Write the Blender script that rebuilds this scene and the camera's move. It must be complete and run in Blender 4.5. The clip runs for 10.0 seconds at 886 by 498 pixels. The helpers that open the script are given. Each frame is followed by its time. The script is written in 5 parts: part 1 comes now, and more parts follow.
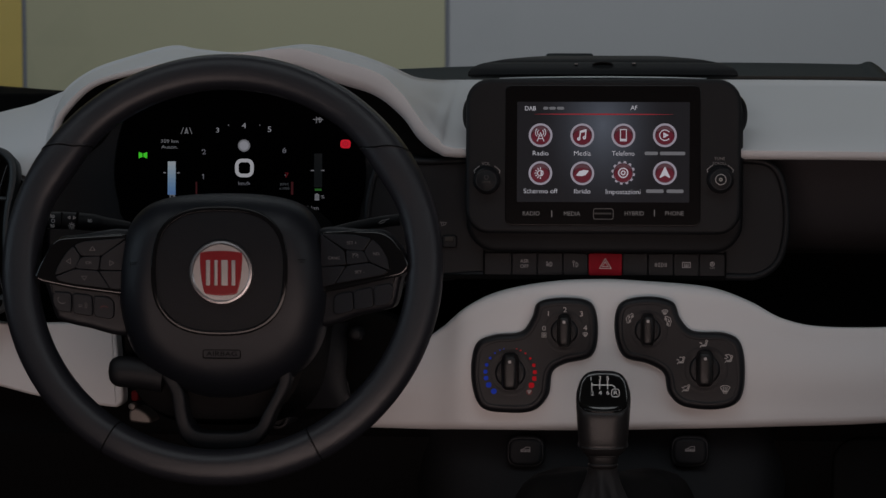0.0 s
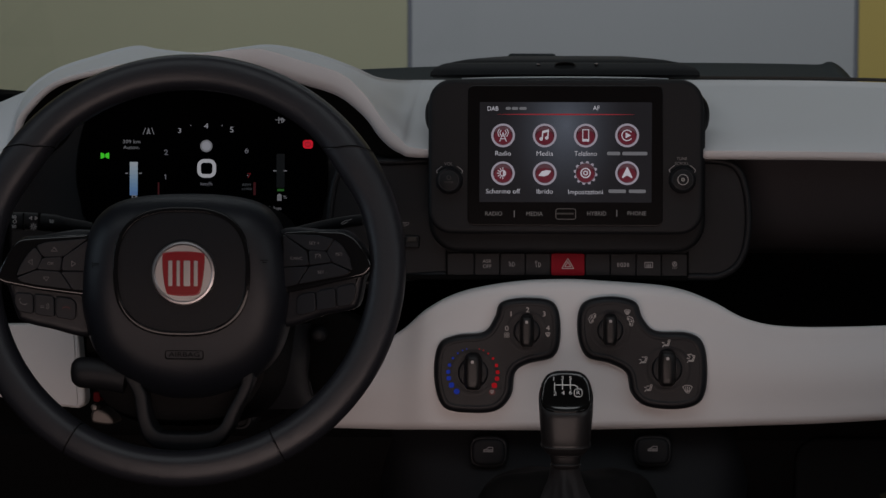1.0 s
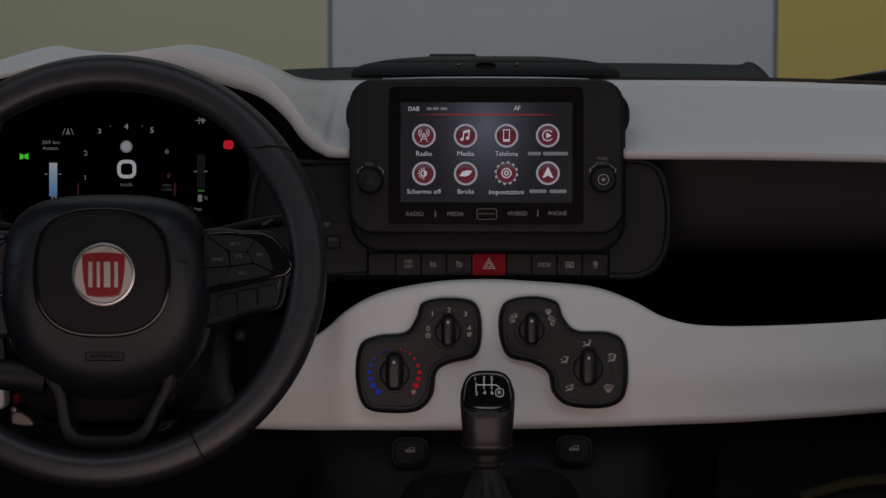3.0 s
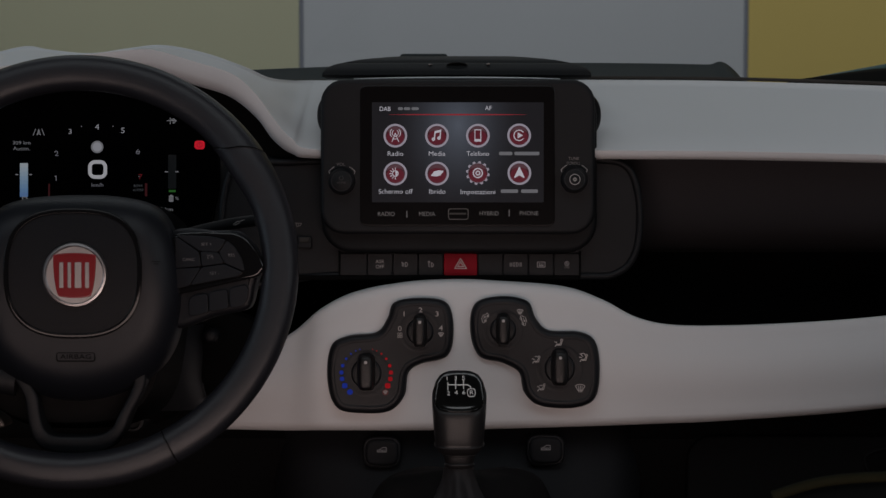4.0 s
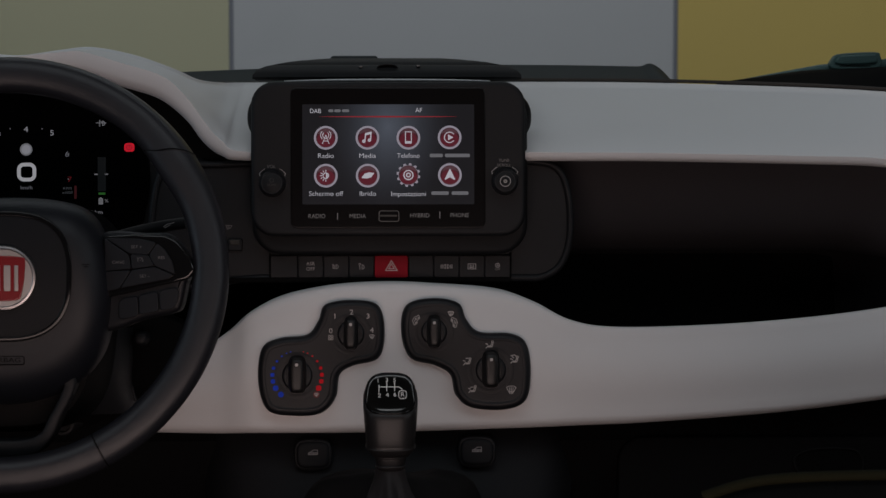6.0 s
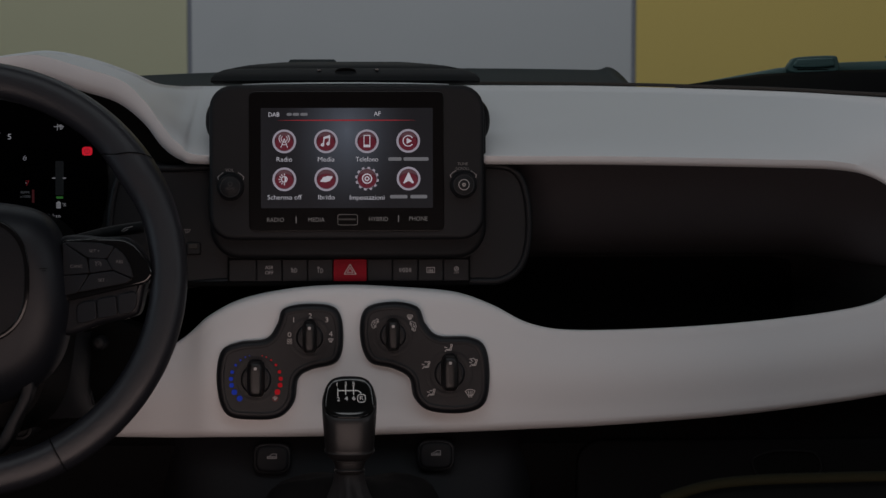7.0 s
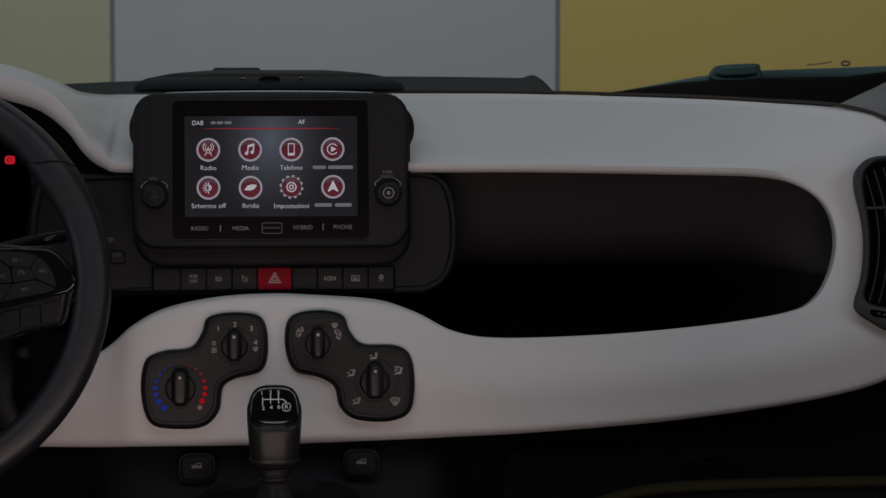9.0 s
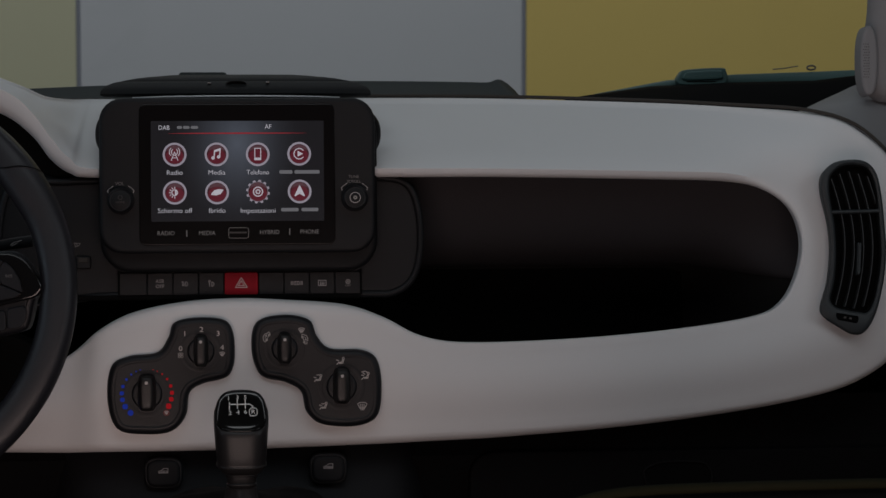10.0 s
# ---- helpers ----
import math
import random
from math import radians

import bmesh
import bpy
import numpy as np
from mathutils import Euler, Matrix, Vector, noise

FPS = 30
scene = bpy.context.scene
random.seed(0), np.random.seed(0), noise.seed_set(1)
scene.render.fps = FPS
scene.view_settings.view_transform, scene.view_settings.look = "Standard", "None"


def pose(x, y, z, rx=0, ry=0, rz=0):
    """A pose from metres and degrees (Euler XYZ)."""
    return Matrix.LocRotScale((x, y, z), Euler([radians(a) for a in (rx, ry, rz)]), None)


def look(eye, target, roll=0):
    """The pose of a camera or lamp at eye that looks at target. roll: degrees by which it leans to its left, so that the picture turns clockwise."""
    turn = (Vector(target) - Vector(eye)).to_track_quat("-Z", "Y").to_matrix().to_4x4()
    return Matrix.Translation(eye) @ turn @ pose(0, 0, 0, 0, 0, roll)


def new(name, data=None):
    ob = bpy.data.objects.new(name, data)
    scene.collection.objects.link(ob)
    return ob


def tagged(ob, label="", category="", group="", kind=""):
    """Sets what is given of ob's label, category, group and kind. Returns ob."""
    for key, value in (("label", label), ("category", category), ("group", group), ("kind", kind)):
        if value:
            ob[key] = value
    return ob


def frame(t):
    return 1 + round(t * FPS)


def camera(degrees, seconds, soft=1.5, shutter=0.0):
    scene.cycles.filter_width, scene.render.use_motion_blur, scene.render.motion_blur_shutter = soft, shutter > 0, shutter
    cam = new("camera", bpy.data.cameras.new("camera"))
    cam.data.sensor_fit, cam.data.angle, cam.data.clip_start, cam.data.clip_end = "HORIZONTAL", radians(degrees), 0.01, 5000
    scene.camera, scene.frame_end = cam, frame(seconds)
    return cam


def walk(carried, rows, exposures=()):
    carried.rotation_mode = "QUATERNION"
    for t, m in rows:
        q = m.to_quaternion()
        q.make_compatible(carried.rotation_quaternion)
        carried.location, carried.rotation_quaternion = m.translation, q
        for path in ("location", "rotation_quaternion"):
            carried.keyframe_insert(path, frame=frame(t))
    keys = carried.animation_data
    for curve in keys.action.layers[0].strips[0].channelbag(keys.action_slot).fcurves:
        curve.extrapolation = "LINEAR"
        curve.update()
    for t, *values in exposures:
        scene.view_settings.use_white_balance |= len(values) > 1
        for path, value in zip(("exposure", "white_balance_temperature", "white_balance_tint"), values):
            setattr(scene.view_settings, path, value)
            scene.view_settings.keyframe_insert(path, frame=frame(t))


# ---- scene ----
# Camera: a level tripod pan behind the front seats.
EYE = (0.0, -2.2205, 1.106)
cam = camera(20.0, 10.0, soft=1.45)
cam.data.dof.use_dof, cam.data.dof.focus_distance, cam.data.dof.aperture_fstop = True, 2.2, 20.0
PAN = [
    (0.0, 84.692, -0.014, 3.65), (0.5, 84.697, -0.01, 3.266), (1.0, 84.698, -0.02, 2.795), (1.5, 84.69, -0.02, 2.295),
    (2.0, 84.697, -0.015, 1.811), (2.5, 84.702, -0.03, 1.37), (4.0, 84.705, -0.01, 0.338), (4.5, 84.7, 0.0, 0.0),
    (5.0, 84.716, -0.03, -0.385), (5.5, 84.732, -0.024, -0.79), (7.0, 84.832, -0.02, -2.191), (7.5, 84.893, -0.02, -2.621),
    (8.0, 84.932, -0.022, -3.088), (8.5, 84.974, -0.01, -3.502), (9.0, 85.017, -0.011, -3.915), (9.5, 85.044, -0.006, -4.299),
    (10.0, 85.12, 0.005, -4.677)]
walk(cam, [(t, pose(*EYE, rx, ry, rz)) for t, rx, ry, rz in PAN])

# ---- light: a closed photo studio with soft boxes, and two added fill lamps ----
world = bpy.data.worlds.new("world")
world.use_nodes = True
world.node_tree.nodes["Background"].inputs[0].default_value = (0.5, 0.55, 0.62, 1)
world.node_tree.nodes["Background"].inputs[1].default_value = 0.02
scene.world = world


# A rectangular area lamp, for the soft boxes and the added fills.
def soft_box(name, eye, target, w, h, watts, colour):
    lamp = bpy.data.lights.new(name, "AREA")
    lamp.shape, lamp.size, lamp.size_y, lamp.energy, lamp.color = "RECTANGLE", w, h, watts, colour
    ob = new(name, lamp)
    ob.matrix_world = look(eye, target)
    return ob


soft_box("soft_box_front", (0.2, 2.0, 3.6), (0.0, 0.3, 1.0), 3.6, 2.0, 4.2, (0.72, 0.89, 1.0))
soft_box("soft_box_rear", (-0.4, -2.2, 3.4), (0.0, 0.0, 0.8), 3.4, 1.6, 18.5, (0.88, 0.945, 1.0))
# Added warm fill inside the car, below the view, to brighten the dashboard.
soft_box("fill_low", (0.08, -1.50, 0.60), (0.12, 0.0, 0.86), 1.5, 0.40, 6.7, (1.0, 0.765, 0.705))
soft_box("soft_box_side", (-2.6, -1.1, 1.45), (-0.2, 0.0, 0.9), 1.4, 1.2, 7.0, (0.68, 0.85, 1.0))
# Added fill with no seen source; lifts the dashboard's right end.
soft_box("fill_far_side", (2.2, -1.8, 1.95), (0.45, 0.0, 0.8), 1.2, 0.9, 6.2, (0.88, 0.94, 1.0))
soft_box("soft_box_wall", (0.0, 1.4, 3.9), (0.0, 4.0, 1.3), 5.0, 0.8, 39.5, (0.95, 0.97, 1.0))


# ---- materials ----
def material(name, colour, rough=0.5, metal=0.0, grain=0.0, size=1500.0, wear=0.12, spread=0.06, emit=0.0, coat=0.0, glow=None, shine=0.5):
    """A painted, moulded or metal surface: a fine grain in the relief, faint wear at two scales in tone and gloss."""
    m = bpy.data.materials.new(name)
    m.use_nodes = True
    t = m.node_tree
    b = t.nodes["Principled BSDF"]
    b.inputs["Base Color"].default_value = (*colour, 1)
    b.inputs["Roughness"].default_value = rough
    b.inputs["Metallic"].default_value = metal
    b.inputs["Specular IOR Level"].default_value = shine
    b.inputs["Coat Weight"].default_value = coat
    b.inputs["Coat Roughness"].default_value = 0.06
    if emit:
        b.inputs["Emission Color"].default_value = (*(glow or colour), 1)
        b.inputs["Emission Strength"].default_value = emit
        return m
    co = t.nodes.new("ShaderNodeTexCoord")
    big = t.nodes.new("ShaderNodeTexNoise")
    big.inputs["Scale"].default_value, big.inputs["Detail"].default_value = 9.0, 5.0
    t.links.new(co.outputs["Object"], big.inputs["Vector"])
    fine = t.nodes.new("ShaderNodeTexNoise")
    fine.inputs["Scale"].default_value, fine.inputs["Detail"].default_value = size, 2.0
    t.links.new(co.outputs["Object"], fine.inputs["Vector"])
    mix = t.nodes.new("ShaderNodeMix")
    mix.data_type = "RGBA"
    mix.inputs["A"].default_value = (*[c * (1 - spread) for c in colour], 1)
    mix.inputs["B"].default_value = (*[min(1, c * (1 + spread)) for c in colour], 1)
    t.links.new(big.outputs["Fac"], mix.inputs["Factor"])
    t.links.new(mix.outputs["Result"], b.inputs["Base Color"])
    ramp = t.nodes.new("ShaderNodeMapRange")
    ramp.inputs["To Min"].default_value, ramp.inputs["To Max"].default_value = max(0.02, rough - wear / 2), min(1, rough + wear / 2)
    t.links.new(big.outputs["Fac"], ramp.inputs["Value"])
    t.links.new(ramp.outputs["Result"], b.inputs["Roughness"])
    if grain:
        bump = t.nodes.new("ShaderNodeBump")
        bump.inputs["Strength"].default_value, bump.inputs["Distance"].default_value = grain, 0.0004
        t.links.new(fine.outputs["Fac"], bump.inputs["Height"])
        t.links.new(bump.outputs["Normal"], b.inputs["Normal"])
    return m


WHITE = material("white_paint", (0.672, 0.677, 0.686), 0.5, grain=0.14, size=900, spread=0.014, shine=0.35)
HOUSING = material("housing_black", (0.0066, 0.0068, 0.0078), 0.5, grain=0.5, size=1600, shine=0.16)
PLASTIC = material("black_plastic", (0.0073, 0.0077, 0.0092), 0.5, grain=0.5, size=1600, shine=0.24)
SOFT = material("soft_black_plastic", (0.0100, 0.0103, 0.0121), 0.47, grain=0.6, size=1300, shine=0.38)
# Black plastic, darkened further for shade in recesses, low down and at the cowl.
DEEP = material("deep_black_plastic", (0.003, 0.003, 0.003), 0.8, grain=0.4, size=900, shine=0.05)
# The shade in the shelf's recess, put into a darker colour.
SHELF_SHADE = material("shelf_shade", (0.0120, 0.0108, 0.0108), 0.8, grain=0.4, size=900, shine=0.08)
TRAY = material("dark_brown_tray", (0.0400, 0.0375, 0.0405), 0.7, grain=0.5, size=1200, shine=0.12)
LEATHER = material("black_leather", (0.0136, 0.0146, 0.0184), 0.37, grain=0.45, size=1700, shine=0.40)
COVER = material("airbag_cover_vinyl", (0.0064, 0.0076, 0.0108), 0.44, grain=0.35, size=1800, shine=0.31)
PAD_VINYL = material("pad_vinyl", (0.0060, 0.0065, 0.0082), 0.5, grain=0.5, size=1300, shine=0.16)
CLUSTER_GLASS = material("cluster_glass", (0.0007, 0.0007, 0.0009), 0.25, wear=0.04, shine=0.03)
SCREEN_GLASS = material("screen_glass", (0.0065, 0.0058, 0.0060), 0.2, wear=0.04, shine=0.22)
MATTE = material("matt_black_plastic", (0.0135, 0.0145, 0.0155), 0.65, grain=0.5, size=1200, shine=0.2)
STRIP = material("blue_grey_plastic", (0.029, 0.036, 0.037), 0.65, grain=0.5, size=1200, shine=0.15)
GASKET = material("brown_grey_rubber", (0.046, 0.042, 0.038), 0.7, grain=0.4, size=900, shine=0.15)
SILVER = material("brushed_silver", (0.37, 0.355, 0.355), 0.36, metal=0.95, wear=0.2, spread=0.12)
POD = material("brown_black_plastic", (0.0088, 0.0096, 0.0118), 0.42, grain=0.3, size=1800, shine=0.28)
GLOSS = material("gloss_black", (0.006, 0.006, 0.0065), 0.1, coat=0.3, wear=0.05, shine=0.4)
STEEL = material("dull_steel", (0.17, 0.155, 0.145), 0.5, metal=0.8, wear=0.3, spread=0.3)
BADGE_RED = material("red_enamel", (0.20, 0.007, 0.011), 0.25, coat=0.4)
HAZARD = material("red_switch", (0.22, 0.004, 0.012), 0.5, grain=0.2, shine=0.1)
PRINT = material("grey_print", (0.48, 0.45, 0.44), 0.6)
# Black plastic, its colour lowered for the shade in the footwell.
KNEE = material("knee_panel_plastic", (0.0034, 0.0034, 0.0037), 0.75, grain=0.5, size=1100, shine=0.07)
LOWER_BLACK = material("lower_black_plastic", (0.0050, 0.0049, 0.0052), 0.7, grain=0.5, size=1100, shine=0.10)
CONSOLE = material("console_plastic", (0.0088, 0.0092, 0.0108), 0.6, grain=0.5, size=1400, shine=0.16)
SWITCH_PRINT = material("switch_print", (0.35, 0.33, 0.33), 0.6, shine=0.2)
PALE = material("pale_print", (0.22, 0.205, 0.20), 0.6, shine=0.2)
DIM = material("faint_print", (0.075, 0.07, 0.068), 0.6, shine=0.2)
BLUE_PRINT = material("blue_print", (0.013, 0.058, 0.66), 0.5, shine=0.1)
RED_PRINT = material("red_print", (0.66, 0.008, 0.020), 0.5, shine=0.1)
CREAM = material("cream_panel", (0.60, 0.58, 0.40), 0.75, grain=0.1, size=60, spread=0.02)
GREY = material("grey_panel", (0.60, 0.61, 0.63), 0.75, grain=0.1, size=60, spread=0.02)
YELLOW = material("yellow_panel", (0.74, 0.56, 0.17), 0.75, grain=0.1, size=60, spread=0.02)
SEAM = material("joint_grey", (0.24, 0.25, 0.29), 0.6)
STUDIO = material("studio_paint", (0.14, 0.14, 0.14), 0.8, grain=0.1, size=40)
CLOTH = material("grey_trim", (0.215, 0.215, 0.222), 0.8, grain=0.5, size=900)
GREEN = material("green_black_rubber", (0.062, 0.125, 0.120), 0.5, grain=0.3)
SEAT = material("olive_seat_cloth", (0.0075, 0.0075, 0.0030), 0.85, grain=0.8, size=500, shine=0.1)

# ---- building helpers: x to the right, y away from the driver, z up, in millimetres of the dashboard's own leaning frame ----
BASE = pose(0, 0, 0.9, -5.3)
EYE_MM = 2230


def bm_new():
    return bmesh.new()


def to_mesh(name, bm, mat, shift=(0, 0, 0), sharp=40):
    bmesh.ops.recalc_face_normals(bm, faces=bm.faces)
    me = bpy.data.meshes.new(name)
    for v in bm.verts:
        v.co = (v.co - Vector(shift)) * 0.001
    bm.to_mesh(me)
    bm.free()
    me.polygons.foreach_set("use_smooth", [True] * len(me.polygons))
    me.set_sharp_from_angle(angle=radians(sharp))
    me.materials.append(mat)
    return me


def thing(name, at, label, category, group="", kind=""):
    ob = new(name)
    ob.empty_display_size = 0.02
    ob.matrix_world = BASE @ Matrix.Translation(Vector(at) * 0.001)
    ob["origin"] = [float(a) for a in at]
    return tagged(ob, label, category, group, kind)


def part(name, bm, mat, parent, label="", sharp=40):
    """Links a bmesh, drawn in the dashboard's frame, as one mesh under a thing or a part."""
    origin = parent["origin"]
    ob = new(name, to_mesh(name, bm, mat, origin, sharp))
    ob.parent = parent
    ob["origin"] = list(origin)
    return tagged(ob, label)


def spline(pts, n=6, closed=True):
    """A smooth curve through the points, n steps a span."""
    pts = [np.array(p, float) for p in pts]
    k, out = len(pts), []
    for i in range(k if closed else k - 1):
        a, b, c, d = (pts[(i + j) % k] if closed else pts[min(max(i + j, 0), k - 1)] for j in (-1, 0, 1, 2))
        for s in np.arange(n) / n:
            out.append(0.5 * (2 * b + (c - a) * s + (2 * a - 5 * b + 4 * c - d) * s * s + (3 * b - a - 3 * c + d) * s ** 3))
    if not closed:
        out.append(pts[-1])
    return out


def rounded(x0, z0, x1, z1, r, n=6):
    """The outline of a rectangle with round corners."""
    x0, x1, z0, z1 = min(x0, x1), max(x0, x1), min(z0, z1), max(z0, z1)
    r = min(r, (x1 - x0) / 2 - 0.01, (z1 - z0) / 2 - 0.01)
    out = []
    for cx, cz, a in ((x1 - r, z1 - r, 0), (x0 + r, z1 - r, 90), (x0 + r, z0 + r, 180), (x1 - r, z0 + r, 270)):
        for i in range(n + 1):
            t = radians(a + 90 * i / n)
            out.append(np.array((cx + r * math.cos(t), cz + r * math.sin(t))))
    return out


def oval(cx, cz, a, b=None, p=2.0, n=48):
    """A circle, an ellipse or, with a greater p, a squarish oval."""
    b = b or a
    out = []
    for i in range(n):
        t = 2 * math.pi * i / n
        c, s = math.cos(t), math.sin(t)
        out.append(np.array((cx + a * math.copysign(abs(c) ** (2 / p), c), cz + b * math.copysign(abs(s) ** (2 / p), s))))
    return out


def grow(outline, by):
    """The outline moved outwards (by > 0) or inwards."""
    o = np.array(outline)
    area = np.sum(o[:, 0] * np.roll(o[:, 1], -1) - np.roll(o[:, 0], -1) * o[:, 1])
    e = np.roll(o, -1, 0) - np.roll(o, 1, 0)
    nrm = np.stack([e[:, 1], -e[:, 0]], 1) / np.maximum(np.linalg.norm(e, axis=1, keepdims=True), 1e-9)
    return o + nrm * by * (1 if area > 0 else -1)


def loop(bm, outline, y):
    ys = y if callable(y) else (lambda x, z: y)
    return [bm.verts.new((p[0], ys(p[0], p[1]), p[1])) for p in outline]


def bridge(bm, a, b, closed=True):
    k = len(a)
    for i in range(k if closed else k - 1):
        j = (i + 1) % k
        bm.faces.new((a[i], a[j], b[j], b[i]))


def plate(bm, outline, front, back, bevel=1.5, steps=3, dish=0.0, draft=0.0):
    """A solid plate with a rounded front edge; dish sinks (or lifts) the front inside the rim."""
    rings = [loop(bm, grow(outline, -draft), back)]
    for i in range(steps + 1):
        a = math.pi / 2 * i / steps
        rings.append(loop(bm, grow(outline, -bevel * (1 - math.cos(a))), front + bevel * (1 - math.sin(a))))
    if dish:
        rings.append(loop(bm, grow(outline, -bevel * 2.2), front + dish))
        rings.append(loop(bm, grow(outline, -bevel * 2.4), front + dish))
    else:
        rings.append(loop(bm, grow(outline, -bevel * 1.2), front))
    for a, b in zip(rings, rings[1:]):
        bridge(bm, a, b)
    bm.faces.new(rings[-1])
    bm.faces.new(list(reversed(rings[0])))
    return bm


def band(bm, outer, inner, front, back, bevel=1.0, draft=0.0):
    """A frame: outer and inner outlines of as many points, with rounded front edges."""
    rings = [loop(bm, grow(outer, -draft), back), loop(bm, outer, front + bevel), loop(bm, grow(outer, -bevel * 0.3), front + bevel * 0.3), loop(bm, grow(outer, -bevel), front),
             loop(bm, grow(inner, bevel), front), loop(bm, grow(inner, bevel * 0.3), front + bevel * 0.3), loop(bm, inner, front + bevel), loop(bm, inner, back)]
    for i in range(len(rings)):
        bridge(bm, rings[i], rings[(i + 1) % len(rings)])
    return bm


def sweep(bm, path, radius, n=16, closed=False, flat=1.0, square=2.0):
    """A tube along a path of 3D points; radius a number or a function of the share of the way; flat squeezes it along y, a square above 2 flattens its faces."""
    section = oval(0, 0, 1.0, None, square, n)
    pts = [Vector(p) for p in path]
    k, rings = len(pts), []
    for i, p in enumerate(pts):
        a, b = (pts[i - 1], pts[(i + 1) % k]) if closed else (pts[max(i - 1, 0)], pts[min(i + 1, k - 1)])
        t = (b - a).normalized()
        ref = Vector((0, 1, 0)) if abs(t.y) < 0.9 else Vector((0, 0, 1))
        side = t.cross(ref).normalized()
        up = side.cross(t).normalized()
        r = radius(i / (k if closed else k - 1)) if callable(radius) else radius
        rings.append([bm.verts.new(p + side * (r * q[0]) + up * (r * flat * q[1])) for q in section])
    for i in range(k if closed else k - 1):
        bridge(bm, rings[i], rings[(i + 1) % k])
    if not closed:
        bm.faces.new(rings[0])
        bm.faces.new(list(reversed(rings[-1])))
    return bm


def loft(bm, rows, closed=False):
    """A sheet over rows of 3D points."""
    vs = [[bm.verts.new(p) for p in row] for row in rows]
    for a, b in zip(vs, vs[1:]):
        bridge(bm, a, b, closed)
    return bm


def box(bm, x0, y0, z0, x1, y1, z1, bevel=0.0):
    m = Matrix.Translation(((x0 + x1) / 2, (y0 + y1) / 2, (z0 + z1) / 2)) @ Matrix.Diagonal((abs(x1 - x0), abs(y1 - y0), abs(z1 - z0), 1))
    made = bmesh.ops.create_cube(bm, size=1, matrix=m)
    if bevel:
        edges = list({e for v in made["verts"] for e in v.link_edges})
        bmesh.ops.bevel(bm, geom=edges, offset=bevel, segments=3, affect="EDGES", profile=0.5)
    return bm


def turned(bm, profile, centre, n=32):
    """A body turned about the y axis: (radius, y) pairs."""
    cx, cz = centre
    rings = [[bm.verts.new((cx + r * math.cos(2 * math.pi * i / n), y, cz + r * math.sin(2 * math.pi * i / n))) for i in range(n)] for r, y in profile]
    for a, b in zip(rings, rings[1:]):
        bridge(bm, a, b)
    bm.faces.new(rings[0])
    bm.faces.new(rings[-1])
    return bm


def words(text, x, z, y, size, mat, parent, name="lettering", turn=0, wide=1.0, label="", bold=0.0):
    """Printed characters, centred at x, z, on a face that looks at the driver; size is the height of a capital."""
    cu = bpy.data.curves.new("text", "FONT")
    cu.body, cu.align_x, cu.align_y, cu.size, cu.resolution_u, cu.offset = text, "CENTER", "CENTER", 1.0, 3, bold
    ob = new("text", cu)
    bpy.context.view_layer.update()
    me = bpy.data.meshes.new_from_object(ob.evaluated_get(bpy.context.evaluated_depsgraph_get()))
    bpy.data.objects.remove(ob)
    bpy.data.curves.remove(cu)
    k, o = size / 0.72, parent["origin"]
    c, s = math.cos(radians(turn)), math.sin(radians(turn))
    for v in me.vertices:
        a, b = v.co.x * k * wide, v.co.y * k
        px, pz = x + a * c - b * s, z + a * s + b * c
        v.co = ((px - o[0]) * 0.001, ((y(px, pz) if callable(y) else y) - o[1]) * 0.001, (pz - o[2]) * 0.001)
    me.materials.append(mat)
    made = new(name, me)
    made.parent = parent
    made["origin"] = list(o)
    return tagged(made, label)


def strokes(lines, x, z, y, k, w, mat, parent, name="symbol", label=""):
    """A small printed symbol of thin strokes; lines are runs of points, closed where first and last agree."""
    bm = bm_new()
    for run in lines:
        for (ax, az), (bx, bz) in zip(run, run[1:]):
            d = Vector((bx - ax, bz - az)) * k
            if d.length < 1e-6:
                continue
            e = d.normalized() * (w * 0.45)
            s = Vector((-d.y, d.x)).normalized() * (w / 2)
            a, b = Vector((x + ax * k, z + az * k)) - e, Vector((x + bx * k, z + bz * k)) + e
            bm.faces.new([bm.verts.new((p.x, y(p.x, p.y) if callable(y) else y, p.y)) for p in (a - s, b - s, b + s, a + s)])
    return part(name, bm, mat, parent, label)


def disc(bm, x, z, y, a, b=None, p=2.0, n=24):
    bm.faces.new(loop(bm, oval(x, z, a, b, p, n), y))
    return bm


# ---- the studio and the car's shell ----
def board(name, x0, x1, y, z0, z1, mat, label, category, kind="structure"):
    bm = bmesh.new()
    box(bm, x0 * 1000, y * 1000, z0 * 1000, x1 * 1000, y * 1000 + 40, z1 * 1000, 4)
    ob = new(name, to_mesh(name, bm, mat))
    return tagged(ob, label, category, "backdrop panels", kind)


WALL = 3.8
for nm, a, b, mat, lab in (("backdrop_1", -3.2, -1.403, YELLOW, "matt yellow studio backdrop panel behind the car"),
                           ("backdrop_2", -1.395, -0.378, CREAM, "matt cream studio backdrop panel behind the car"),
                           ("backdrop_3", -0.370, 0.684, GREY, "matt light grey studio backdrop panel behind the car"),
                           ("backdrop_4", 0.692, 3.2, YELLOW, "matt yellow studio backdrop panel behind the car")):
    board(nm, a, b, WALL, -0.3, 3.0, mat, lab, "backdrop")
# Grey strips fill the gaps between the boards.
for nm, x in (("trim_1", -1.399), ("trim_2", -0.374), ("trim_3", 0.688)):
    board(nm, x - 0.0055, x + 0.0055, WALL - 0.002, -0.3, 3.0, SEAM, "slim grey strip filling the gap between backdrop panels", "trim")
